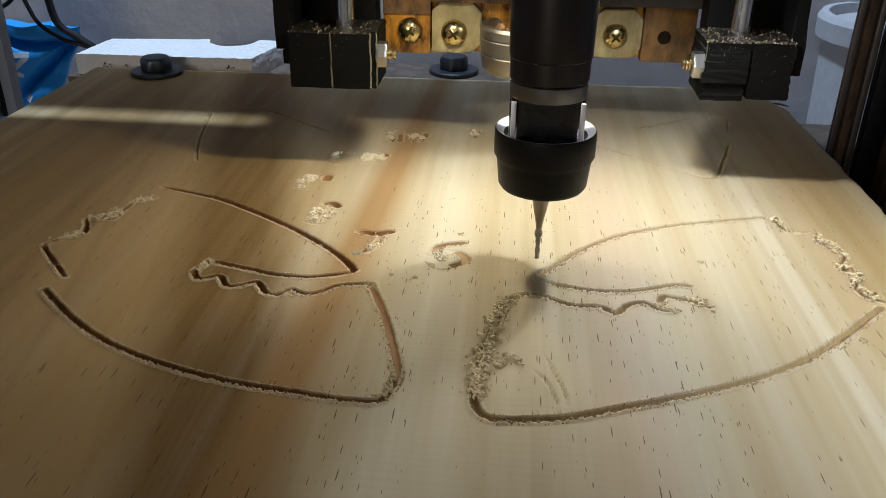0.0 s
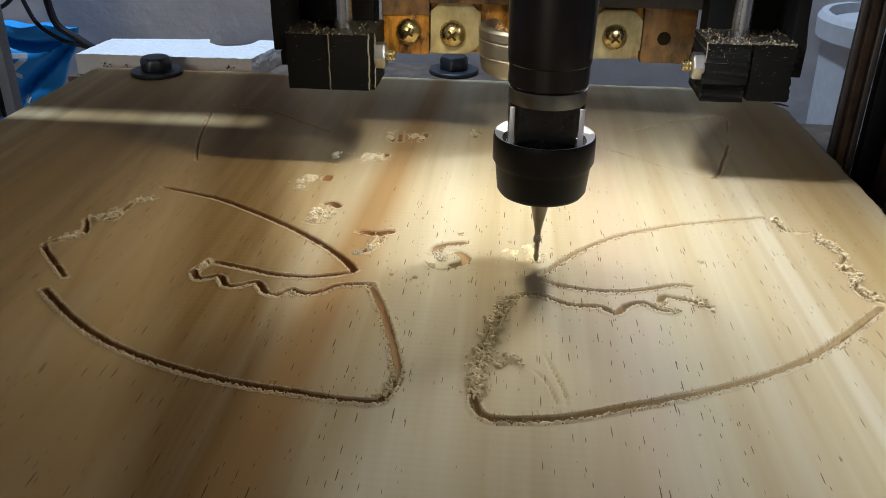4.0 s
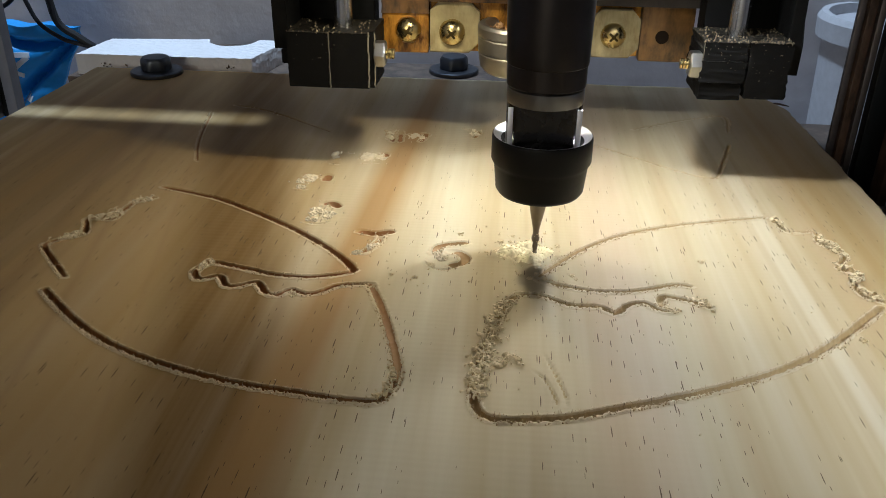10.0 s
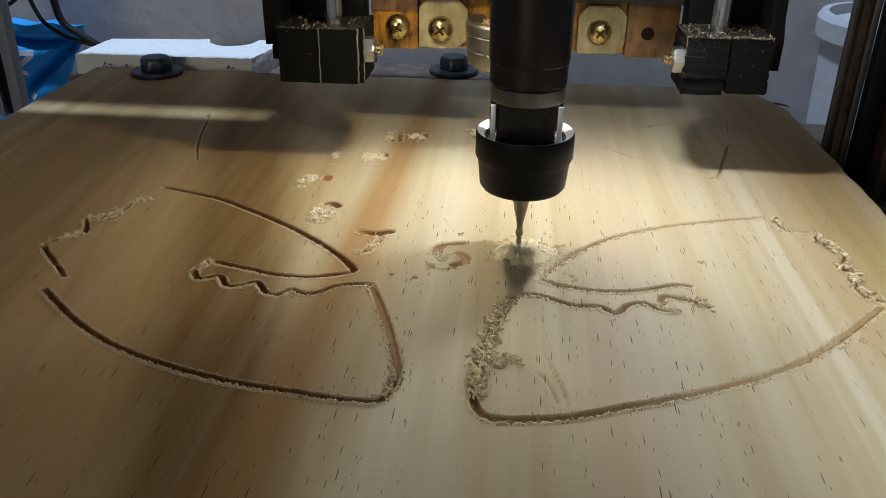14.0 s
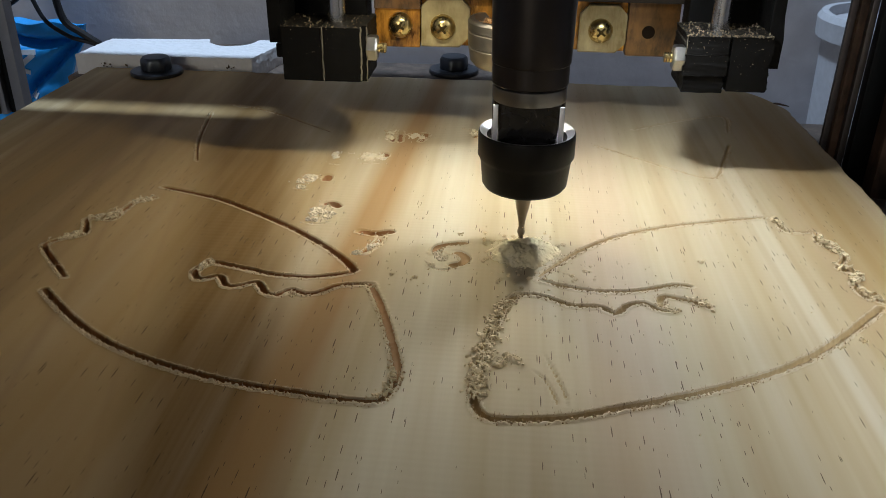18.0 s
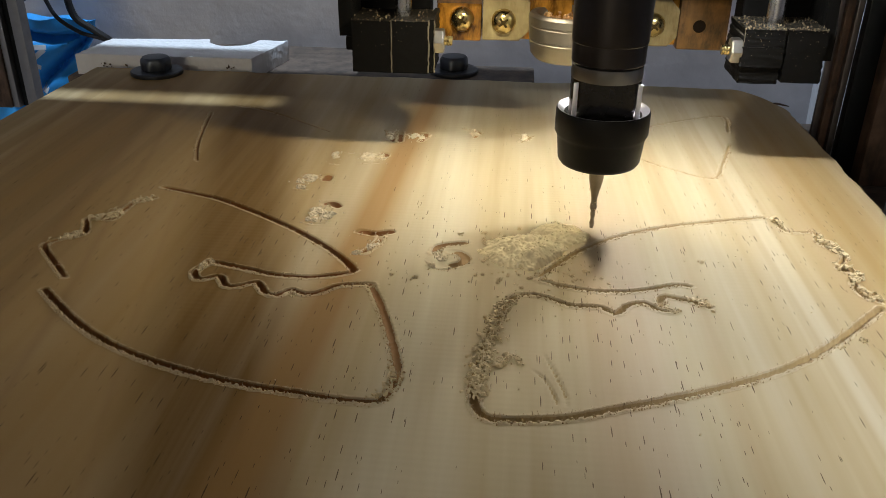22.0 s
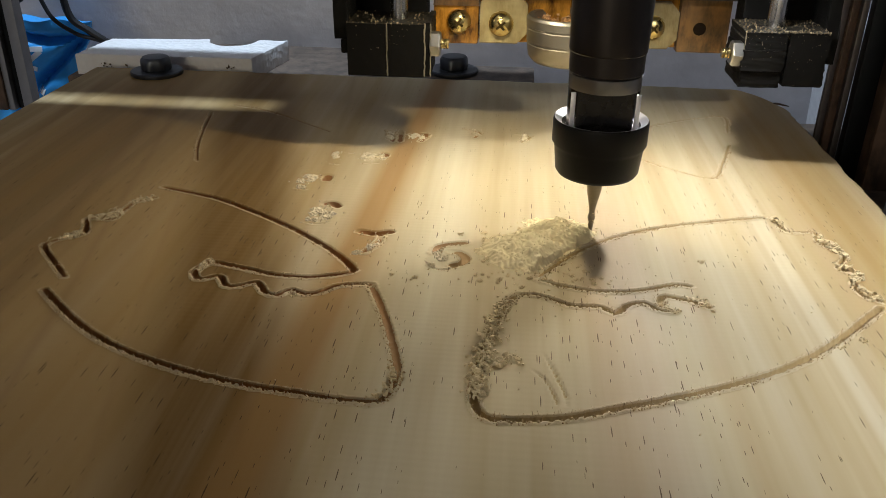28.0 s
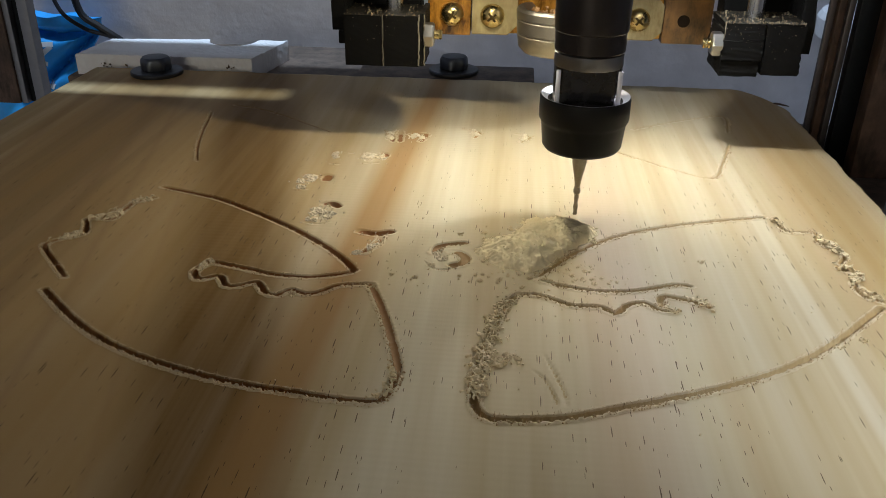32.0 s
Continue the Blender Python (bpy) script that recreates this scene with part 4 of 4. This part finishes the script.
def pan_screw(c, x, z, y=215.2, turn=0.6, name="screw"):
    """A cross-head screw seen from its head."""
    bm = lathe(bmesh.new(), [(0.2, -2.2), (1.4, -2.05), (2.4, -1.55), (3.0, -0.8), (3.3, 0.0), (3.3, 0.3)], (x, y, z), "y", n=28)
    s = part(name, bm, BRASS, c)
    # raised cross whose dark colour stands for the slot's shade
    cut = bmesh.new()
    for a in (turn, turn + math.pi / 2):
        t = bmesh.new()
        box(t, -1.45, 1.45, -2.30, -1.2, -0.30, 0.30, 0.12)
        bmesh.ops.transform(t, matrix=Matrix.Translation((x, y, z)) @ Matrix.Rotation(a, 4, "Y"), verts=t.verts)
        m = bpy.data.meshes.new("slot")
        t.to_mesh(m)
        t.free()
        cut.from_mesh(m)
        bpy.data.meshes.remove(m)
    cut = lathe(cut, [(0.1, -2.32), (0.55, -2.30), (0.62, -2.1), (0.62, -1.6)], (x, y, z), "y", n=10)
    part("cross_slot", cut, SLOT_SHADE, s, "raised cross in the slot's shade colour")


def carriage():
    c = thing("tool_carriage", 5.6, 199, 21.3, "tool carriage of black printed blocks and varnished plates", "carriage")
    # left pair of blocks
    part("block", rough_box(-52.4, -42.7, 191, 207, 21.3, 34.2, 0.22, 1), BLACK, c)
    part("block", rough_box(-42.2, -33.2, 191, 207, 21.3, 34.3, 0.22, 2), BLACK, c)
    part("block_cheek", rough_box(-33.0, -31.8, 191.4, 207, 21.5, 34.8, 0.3, 3), BLACK, c)
    # flanges and back plates on both sides extend unseen upwards to block lamp light
    part("flange", rough_box(-56.0, -52.6, 193, 206, 29.9, 128, 0.3, 7), BLACK, c)
    part("flange_foot", boxed(-54.2, -52.5, 192, 205, 26.5, 29.9, 0.4), BLACK, c)
    part("back_plate", boxed(-55.5, -34.2, 207.1, 215, 30, 128, 0.5), BLACK, c)
    # right pair
    part("block", rough_box(43.6, 53.0, 191.4, 207, 21.6, 25.6, 0.5, 4), BLACK_DUSTY, c)
    part("block", rough_box(43.2, 53.2, 190.9, 207, 25.8, 30.6, 0.45, 14), BLACK_DUSTY, c)
    part("block", rough_box(43.5, 53.1, 191.1, 207, 30.7, 34.9, 0.5, 15), BLACK_DUSTY, c)
    part("block", rough_box(53.7, 62.9, 191, 207, 22.2, 35.0, 0.55, 5), BLACK_DUSTY, c)
    rnd = random.Random(17)
    for x0, x1, top, count in ((-52.4, -33.2, 34.4, 90), (43.2, 62.9, 35.1, 230)):
        bm = bmesh.new()
        for _ in range(count):
            x, y = rnd.uniform(x0, x1), rnd.uniform(190.8, 206.5) if rnd.random() < 0.7 else rnd.uniform(190.4, 192.0)
            crumb(bm, Vector((x, y, top + rnd.uniform(-0.1, 0.25))), rnd.uniform(0.12, 0.42), rnd)
        for _ in range(count // 3):
            crumb(bm, Vector((rnd.uniform(x0, x1), 190.9 + rnd.uniform(-0.1, 0.2), top - abs(rnd.gauss(0, 4.0)))), rnd.uniform(0.08, 0.2), rnd)
        part("chip_dust", bm, GRIME, c, "grey-brown dust and chips on the block", smooth=False)
    part("flange", rough_box(62.6, 66.0, 195, 208, 27.0, 128, 1.1, 6), BLACK, c)
    part("back_plate", boxed(46, 66, 207.1, 215, 30, 128, 0.5), BLACK, c)
    for k, (x, y, z0, z1) in enumerate(((-42.45, 191.0, 21.4, 34.4), (-33.1, 191.1, 21.6, 34.6), (-31.7, 191.3, 21.6, 34.5), (43.5, 191.1, 26, 35.0))):
        part("seam_bead", bead(bmesh.new(), x, y, z0, z1, (0.13, 0.22, 0.15, 0.11)[k], k), SEAM, c, "ragged grey seam of plastic")
    for x in (-40.3, 52.0):
        part("guide_rod", lathe(bmesh.new(), [(2.2, 34), (2.2, 95)], (x, 199, 0), n=28), STEEL, c, "chrome guide rod")
    # clamp screws on the inner sides
    for x, s in ((-31.8, 1), (43.4, -1)):
        part("clamp_nut", lathe(bmesh.new(), [(1.2, 0), (3.1, 0), (3.2, 0.3 * s), (3.2, 2.1 * s), (2.8, 2.5 * s), (1.2, 2.5 * s)], (x, 193.5, 29.3), "x", n=6), ZINC, c, "bright hexagon nut", smooth=False)
        part("clamp_thread", lathe(bmesh.new(), [(1.1 + 0.18 * (k % 2), s * (2.4 + 0.35 * k)) for k in range(7)], (x, 193.5, 29.3), "x", n=16), BRASS, c, "brass screw thread")
    # the plates with their screws
    part("carrier_plate", boxed(-32.7, -20.8, 209.5, 215.9, 25.84, 60, 0.5), AMBER, c, "amber varnished plate")
    part("carrier_plate", boxed(-20.6, 3.0, 210.3, 215.9, 26.5, 60, 0.5), AMBER, c, "amber varnished plate")
    part("carrier_plate", boxed(3.2, 33.5, 225.1, 231, 23.0, 60, 0.5), AMBER, c, "amber varnished plate")
    part("carrier_plate", boxed(33.7, 47.4, 224.0, 230.5, 22.0, 60, 0.6), DARK_VARNISH, c, "dark brown plate")
    # thin strips that make the plates darker towards the top
    part("dark_strip", rough_box(-32.6, -20.9, 208.7, 209.4, 35.8, 60, 0.25, 8), DARK_VARNISH, c, "dark brown strip over the plate's upper part")
    part("dark_strip", rough_box(-20.4, 3.0, 206.6, 208.0, 39.2, 60, 0.25, 9), DARK_VARNISH, c, "dark brown strip over the plate's upper part")
    # the bar's unseen upper part is added to block lamp light
    part("clamp_bar", rough_box(3.2, 53.0, 219.5, 222.0, 37.0, 128, 0.2, 10), DUSTWOOD, c, "dusty brown wooden bar")
    for x0, x1, y, z in ((-20.4, -8.1, 208.2, 26.5), (20.8, 33.4, 222.8, 23.0)):
        bm = bmesh.new()
        pts = [(x0, z), (x1 - 2.5, z), (x1, z + 2.6), (x1, z + 10.0), (x1 - 2.5, z + 12.7), (x0 + 2.5, z + 12.7), (x0, z + 10.2)]
        f = [bm.verts.new((x, y, h)) for x, h in pts]
        b = [bm.verts.new((x, y + 2.0, h)) for x, h in pts]
        bm.faces.new(f)
        bm.faces.new(b[::-1])
        for k in range(len(pts)):
            bm.faces.new((f[k], f[k - 1], b[k - 1], b[k]))
        bmesh.ops.bevel(bm, geom=[e for e in bm.edges if abs(e.verts[0].co.y - e.verts[1].co.y) < 0.1 and e.verts[0].co.y < y + 0.5], offset=0.3, segments=2, affect="EDGES")
        part("pad", bm, CREAM, c, "ochre stained pad")
    pan_screw(c, -26.0, 31.6, 209.2, 0.5)
    pan_screw(c, -14.9, 31.6, 207.9, 0.9)
    pan_screw(c, 26.5, 28.9, 222.5, 0.7)
    # flat disc, coloured near black to carry the hole's shade
    part("screw_hole", lathe(bmesh.new(), [(0.4, 0.4), (1.7, 0.3), (1.75, -0.1), (1.6, -0.15), (0.4, -0.12)], (39.4, 224.0, 28.6), "y", n=24), HOLE_SHADE, c)
    # the cup behind the spindle, full of orange dust
    cup = part("bearing_cup", lathe(bmesh.new(), [(4, 23.6), (9.0, 23.6), (10.3, 25.0), (10.8, 28.2), (10.6, 28.4), (10.6, 28.7), (10.9, 28.9), (10.95, 32.0), (10.75, 32.2), (10.75, 32.5), (11.1, 32.7), (11.1, 34.5), (10.6, 35.2), (9.4, 35.2), (8.8, 34.4), (8.6, 31), (4, 31)], (2.8, 204, 0), n=56), TIN, c, "dull cast bearing cup")
    rnd = random.Random(9)
    bm = bmesh.new()
    for _ in range(520):
        a, r = rnd.uniform(0, 6.3), 8.4 * math.sqrt(rnd.random())
        crumb(bm, Vector((2.8 + r * math.cos(a), 204 + r * math.sin(a), 31.2 + rnd.uniform(0, 2.9))), rnd.uniform(0.3, 0.85), rnd)
    part("dust_fill", bm, RUSTDUST, cup, "orange sawdust in the cup", smooth=False)
    # the two lamps over the plates, close above the cutter
    part("lamp_bar", boxed(-24, 38, 171, 209.4, 60.1, 66, 0.6), BLACK, c)
    # each lamp sits in a shallow ring that leans towards the cutter
    for x, aim, glow in ((-17.0, (-28.0, 160.0, 0.0), LED_WARM), (31.0, (38.0, 160.0, 0.0), LED_COOL)):
        part("lamp_post", boxed(x - 2, x + 2, 177, 181, 59.4, 60.2, 0.1), BLACK, c)
        tilt = look((x, 178.0, 58.0), aim) @ Matrix.Rotation(math.pi, 4, "X")
        for name, profile, material, label in (
                ("lamp_ring", [(6.0, -1.0), (6.0, 0.7), (6.2, 0.9), (7.0, 0.9), (7.2, 0.7), (7.2, -2.0), (0.2, -2.0), (0.2, -1.0)], BLACK, "shallow black lamp ring"),
                ("led", [(0.2, -0.8), (4.0, -0.8), (4.0, 0.0), (0.2, 0.0)], glow, "round glowing white lamp")):
            bm = lathe(bmesh.new(), profile, (0, 0, 0), n=36)
            bmesh.ops.transform(bm, matrix=tilt, verts=bm.verts)
            part(name, bm, material, c, label)
    return c


def spindle():
    x, y = 6.84, 149.46
    s = thing("spindle", x, y, -0.44, "black spindle with collet nut and tapered cutter", "spindle")
    n0 = 15.4
    part("sleeve", lathe(bmesh.new(), [(5, 36.6), (7.0, 36.6), (7.25, 36.9), (7.28, 40.6), (7.45, 40.8), (7.5, 41.3), (7.55, 44), (7.8, 56), (7.9, 120), (4, 120)], (x, y, 0), n=56), DARK_STEEL, s, "dark steel sleeve")
    part("collar", lathe(bmesh.new(), [(5, 33.6), (7.0, 33.6), (7.1, 33.9), (7.1, 36.3), (6.8, 36.55), (5, 36.55)], (x, y, 0), n=56), COLLAR, s)
    bm = bmesh.new()
    rings = []
    for z in (25.5, 33.6):
        ring = []
        for k in range(64):
            a = 2 * math.pi * k / 64
            py = max(-4.6, min(4.6, 7.0 * math.sin(a)))
            ring.append(bm.verts.new((x + 7.0 * math.cos(a), y + py, z)))
        rings.append(ring)
    for k in range(64):
        bm.faces.new((rings[0][k], rings[0][(k + 1) % 64], rings[1][(k + 1) % 64], rings[1][k]))
    bm.faces.new(rings[1])
    bm.faces.new(rings[0][::-1])
    part("shank", bm, SHANK, s, "polished shank with two flats")
    # pale strips: the glint on the shank's edges is put into their colour
    for side in (-1, 1):
        b = bmesh.new()
        box(b, x + side * 6.2 - 0.48, x + side * 6.2 + 0.48, y - 4.8, y - 4.2, 26, 33.4, 0.15)
        part("edge_glint", b, GLINT_STEEL, s, "pale strip for the glint on the shank's edge")
    nut = part("collet_nut", lathe(bmesh.new(), [(1.7, 0.6), (2.4, 0.1), (7.3, 0), (7.9, 0.3), (8.45, 1.1), (8.9, 5.6), (9.1, 6.3), (9.5, 7.0), (9.5, 11.2), (9.42, 11.7), (9.3, 11.85), (9.2, 11.8), (6.0, 9.6)], (x, y, n0), n=64), BLACK_NUT, s, "black collet nut")
    # the bevel's colour is lightened to hold its glint
    part("nut_bore", lathe(bmesh.new(), [(7.1, 9.9), (9.2, 11.6), (9.25, 11.9), (9.0, 11.8), (7.2, 10.35), (6.4, 10.2), (6.4, 9.9)], (x, y, n0), n=64), GLINT_STEEL, nut, "bright bevelled bore of the nut")
    # cutter: shank, taper, short twisted tip
    b = bmesh.new()
    prof = [(1.0, 16.8), (1.6, 16.6), (1.6, 13.2), (1.58, 12.6), (1.3, 11.0), (0.95, 9.4), (0.68, 7.9), (0.60, 7.0), (0.66, 6.6), (0.80, 6.2), (0.80, 5.6), (0.62, 5.2), (0.55, 4.9)]
    lathe(b, [(r, z) for r, z in prof], (x, y, -0.44), n=24)
    cutter = part("cutter", b, FLUTE, s, "tapered steel cutter")
    b = bmesh.new()
    rings = []
    for k in range(26):
        z = 5.2 - k * 5.2 / 25
        tw = z * 1.5
        ring = []
        for j in range(12):
            a = 2 * math.pi * j / 12
            r = 0.47 + 0.06 * math.cos(2 * (a - tw))
            ring.append(b.verts.new((x + r * math.cos(a), y + r * math.sin(a), z - 0.44)))
        rings.append(ring)
    for p, q in zip(rings, rings[1:]):
        for j in range(12):
            b.faces.new((p[j], q[j], q[(j + 1) % 12], p[(j + 1) % 12]))
    b.faces.new(rings[0])
    b.faces.new(rings[-1][::-1])
    part("flute", b, FLUTE, cutter, "twisted cutting flutes")
    rnd = random.Random(4)
    b = bmesh.new()
    for _ in range(20):
        a, z = rnd.uniform(0, 6.3), rnd.uniform(4.4, 7.0)
        crumb(b, Vector((x + 0.65 * math.cos(a), y + 0.65 * math.sin(a), z)), rnd.uniform(0.10, 0.22), rnd)
    part("clinging_dust", b, CHIP, cutter, "sawdust clinging to the cutter", smooth=False)
    return s


# ---------------------------------------------------------------- the growing heap of sawdust
def clump_mesh(seed):
    """A fluffy lump of packed crumbs, about 1 mm in radius."""
    rnd = random.Random(seed)
    bm = bmesh.new()
    core = bmesh.ops.create_icosphere(bm, subdivisions=4, radius=1.0)["verts"]
    for v in core:
        n = v.co.normalized()
        o = Vector((seed * 3.1, seed * 1.7, 0))
        k = 0.80 + 0.26 * noise.noise(n * 1.7 + o) + 0.16 * noise.noise(n * 4.5 + o) + 0.12 * noise.noise(n * 10 + o) + 0.09 * noise.noise(n * 21 + o)
        v.co = Vector((n.x * k, n.y * k, n.z * k * 0.48))
    for _ in range(170):
        n = Vector((rnd.gauss(0, 1), rnd.gauss(0, 1), rnd.gauss(0.3, 0.8))).normalized()
        p = Vector((n.x, n.y, n.z * 0.62)) * rnd.uniform(0.70, 1.08)
        crumb(bm, p, rnd.uniform(0.03, 0.10), rnd, 0.7)
    for _ in range(7):
        n = Vector((rnd.gauss(0, 1), rnd.gauss(0, 1), abs(rnd.gauss(0.5, 0.6)))).normalized()
        curl(bm, Vector((n.x, n.y, n.z * 0.62)) * 0.85, rnd.uniform(0.07, 0.15), rnd)
    bmesh.ops.recalc_face_normals(bm, faces=bm.faces)
    bmesh.ops.transform(bm, matrix=Matrix.Scale(MM, 4), verts=bm.verts)
    mesh = bpy.data.meshes.new("sawdust_clump")
    bm.to_mesh(mesh)
    bm.free()
    mesh.materials.append(CHIP)
    return mesh


def heap_plan():
    """Each lump: when it is thrown up, where it comes to rest, its size and turn."""
    rnd = random.Random(21)
    plan = []

    def ring(cx, cy, rx, ry, count, t0, t1, tall=0.0, sunk=0.0):
        for k in range(count):
            f = (k + 0.5) / count
            a = rnd.uniform(0, 6.283)
            r = rnd.uniform(0.55, 1.2) * (0.35 + 0.65 * f ** 0.7) + 0.12 * rnd.gauss(0, 1)
            size = rnd.uniform(0.15, 0.4) if k % 5 else rnd.uniform(0.4, 0.75)
            x, y = cx + rx * r * math.cos(a), cy + ry * r * math.sin(a)
            rest = 0.2 * size
            # lumps that fall on a mound lie on its slope, away from the cut line
            if tall and r < 0.95 and (x - 7.6) * 0.80 - (y - 141.6) * 0.60 < -3.2:
                rest = max(rest, tall * ((1.12 * (1 - r * r)) ** 1.25 - 0.1) + sunk * (1 - f) - 0.75 + 0.1 * size)
            plan.append((t0 + (t1 - t0) * f, x, y, rest, size, rnd.uniform(-180, 180)))

    ring(4.6, 151.8, 10.4, 9.2, 130, 1.6, 19.5, 2.8, -2.5)
    ring(11.6, 160.4, 10.2, 8.8, 80, 20.4, 31.6, 2.8, -2.3)
    ring(8.0, 142.0, 15.0, 7.0, 70, 6.0, 31.0)
    return plan


HEAP, MOUNDS = [], []


def mound(cx, cy, rx, ry, tall, seed, label):
    """A fluffy mound of packed sawdust that swells up round the cutter; it ends at the cut line beside it."""
    step = 0.16
    xs = np.arange(-rx * 1.2, rx * 1.2, step)
    ys = np.arange(-ry * 1.2, ry * 1.2, step)
    o = Vector((seed * 7.3, seed * 3.9, seed))
    verts = []
    for y in ys:
        for x in xs:
            a = math.atan2(y / ry, x / rx)
            r = math.hypot(x / rx, y / ry) / (1 + 0.14 * noise.noise(Vector((math.cos(a) * 1.3, math.sin(a) * 1.3, seed))))
            z = tall * ((1.12 * (1 - r * r)) ** 1.25 - 0.1 if r < 1 else -0.1 - 2.0 * (r - 1))
            p = Vector((x, y, 0))
            z += 0.7 * noise.noise(p * 0.3 + o) + 0.45 * noise.noise(p * 0.6 + o) + 0.65 * abs(noise.noise(p * 0.9 + o)) + 0.22 * abs(noise.noise(p * 2.0 + o)) - 0.15
            # the cut line beside the heap swallows what falls there
            d = (cx + x - 7.6) * 0.80 - (cy + y - 141.6) * 0.60
            z -= 3.8 * max(0.0, min(1.0, (d + 2.8 + 0.8 * noise.noise(p * 0.7 + o)) / 3.4))
            verts.append(((cx + x) * MM, (cy + y) * MM, max(z, -tall * 0.9) * MM))
    nx, ny = len(xs), len(ys)
    faces = [(j * nx + i, j * nx + i + 1, (j + 1) * nx + i + 1, (j + 1) * nx + i) for j in range(ny - 1) for i in range(nx - 1)]
    mesh = bpy.data.meshes.new("sawdust_heap")
    mesh.from_pydata(verts, [], faces)
    mesh.validate()
    mesh.polygons.foreach_set("use_smooth", [True] * len(mesh.polygons))
    rnd = random.Random(seed)
    bm = bmesh.new()
    for _ in range(420):
        x, y, z = (c / MM for c in rnd.choice(verts))
        if z > -tall * 0.4:
            (crumb if rnd.random() < 0.7 else flake if rnd.random() < 0.7 else curl)(bm, Vector((x, y, z)), rnd.uniform(0.10, 0.34), rnd)
    bmesh.ops.transform(bm, matrix=Matrix.Scale(MM, 4), verts=bm.verts)
    bm.from_mesh(mesh)
    bm.to_mesh(mesh)
    bm.free()
    mesh.transform(Matrix.Translation((-cx * MM, -cy * MM, 0)))
    mesh.materials.append(DUST)
    ob = tagged(new("sawdust_heap", mesh), label, "sawdust", kind="stuff")
    return ob, cx, cy


def heap():
    left = mound(4.6, 151.8, 10.4, 9.2, 2.8, 3, "fluffy heap of pale pine sawdust round the cutter")
    MOUNDS.append((left, [(0, -4.6), (1.2, -4.4), (3, -2.9), (6, -2.5), (8, -2.2), (11, -1.8), (14, -1.4), (19, -0.9), (22, -0.4), (24, -0.1), (32, 0.0)]))
    right = mound(11.6, 160.4, 10.2, 8.8, 2.8, 5, "fluffy heap of pale pine sawdust beside a cut line")
    MOUNDS.append((right, [(0, -4.6), (19.4, -4.4), (20.2, -2.6), (21, -1.9), (23, -1.0), (25, -0.5), (28, -0.2), (32, 0.0)]))
    meshes = [clump_mesh(k) for k in range(7)]
    for k, (t, x, y, z, size, turn) in enumerate(heap_plan()):
        ob = new("sawdust_clump", meshes[k % 7])
        ob.scale = (size, size, size)
        tagged(ob, "fluffy lump of pale pine sawdust on the board", "sawdust", "lumps of the sawdust heap")
        HEAP.append((ob, t, x, y, z, turn))


room()
bed()
board()
splinter()
fibres()
loose_shavings()
hex_bolt(-122.5, 275.0, 0.0, "dark hexagon bolt with washer in front of the foam")
hex_bolt(-20.7, 292.5, -0.6, "dark hexagon bolt with washer behind the board")
foam_block()
BAG_HUNG = blue_bag()
CABLES = cables()
bucket()
GANTRY = gantry()
CARRIAGE = carriage()
SPINDLE = spindle()
heap()


def motions():
    g, c, s = (ORIGIN[o] for o in (GANTRY, CARRIAGE, SPINDLE))
    walk(GANTRY, [(t, pose(g.x * MM, (g.y + dy) * MM, g.z * MM)) for t, dx, dy, tip in TRAVEL])
    walk(CARRIAGE, [(t, pose((c.x + dx) * MM, (c.y + dy) * MM, c.z * MM)) for t, dx, dy, tip in TRAVEL])
    walk(SPINDLE, [(t, pose((s.x + dx) * MM, (s.y + dy) * MM, tip * MM)) for t, dx, dy, tip in TRAVEL])
    b = ORIGIN[BAG_HUNG]
    walk(BAG_HUNG, [(t, pose(b.x * MM, (b.y + dy) * MM, b.z * MM)) for t, dx, dy, tip in TRAVEL])
    for ob, (x, y, z) in CABLES:
        walk(ob, [(t, pose(x * MM, (y + dy) * MM, z * MM)) for t, dx, dy, tip in TRAVEL])
    for (ob, x, y), rows in MOUNDS:
        walk(ob, [(t, pose(x * MM, y * MM, z * MM)) for t, z in rows])
    for ob, t, x, y, z, turn in HEAP:
        low = pose(x * MM, y * MM, -0.0085, 0, 0, turn)
        rest = pose(x * MM, y * MM, z * MM, 0, 0, turn)
        walk(ob, [(0.0, low), (t - 0.3, low), (t, rest), (32.0, rest)])


motions()
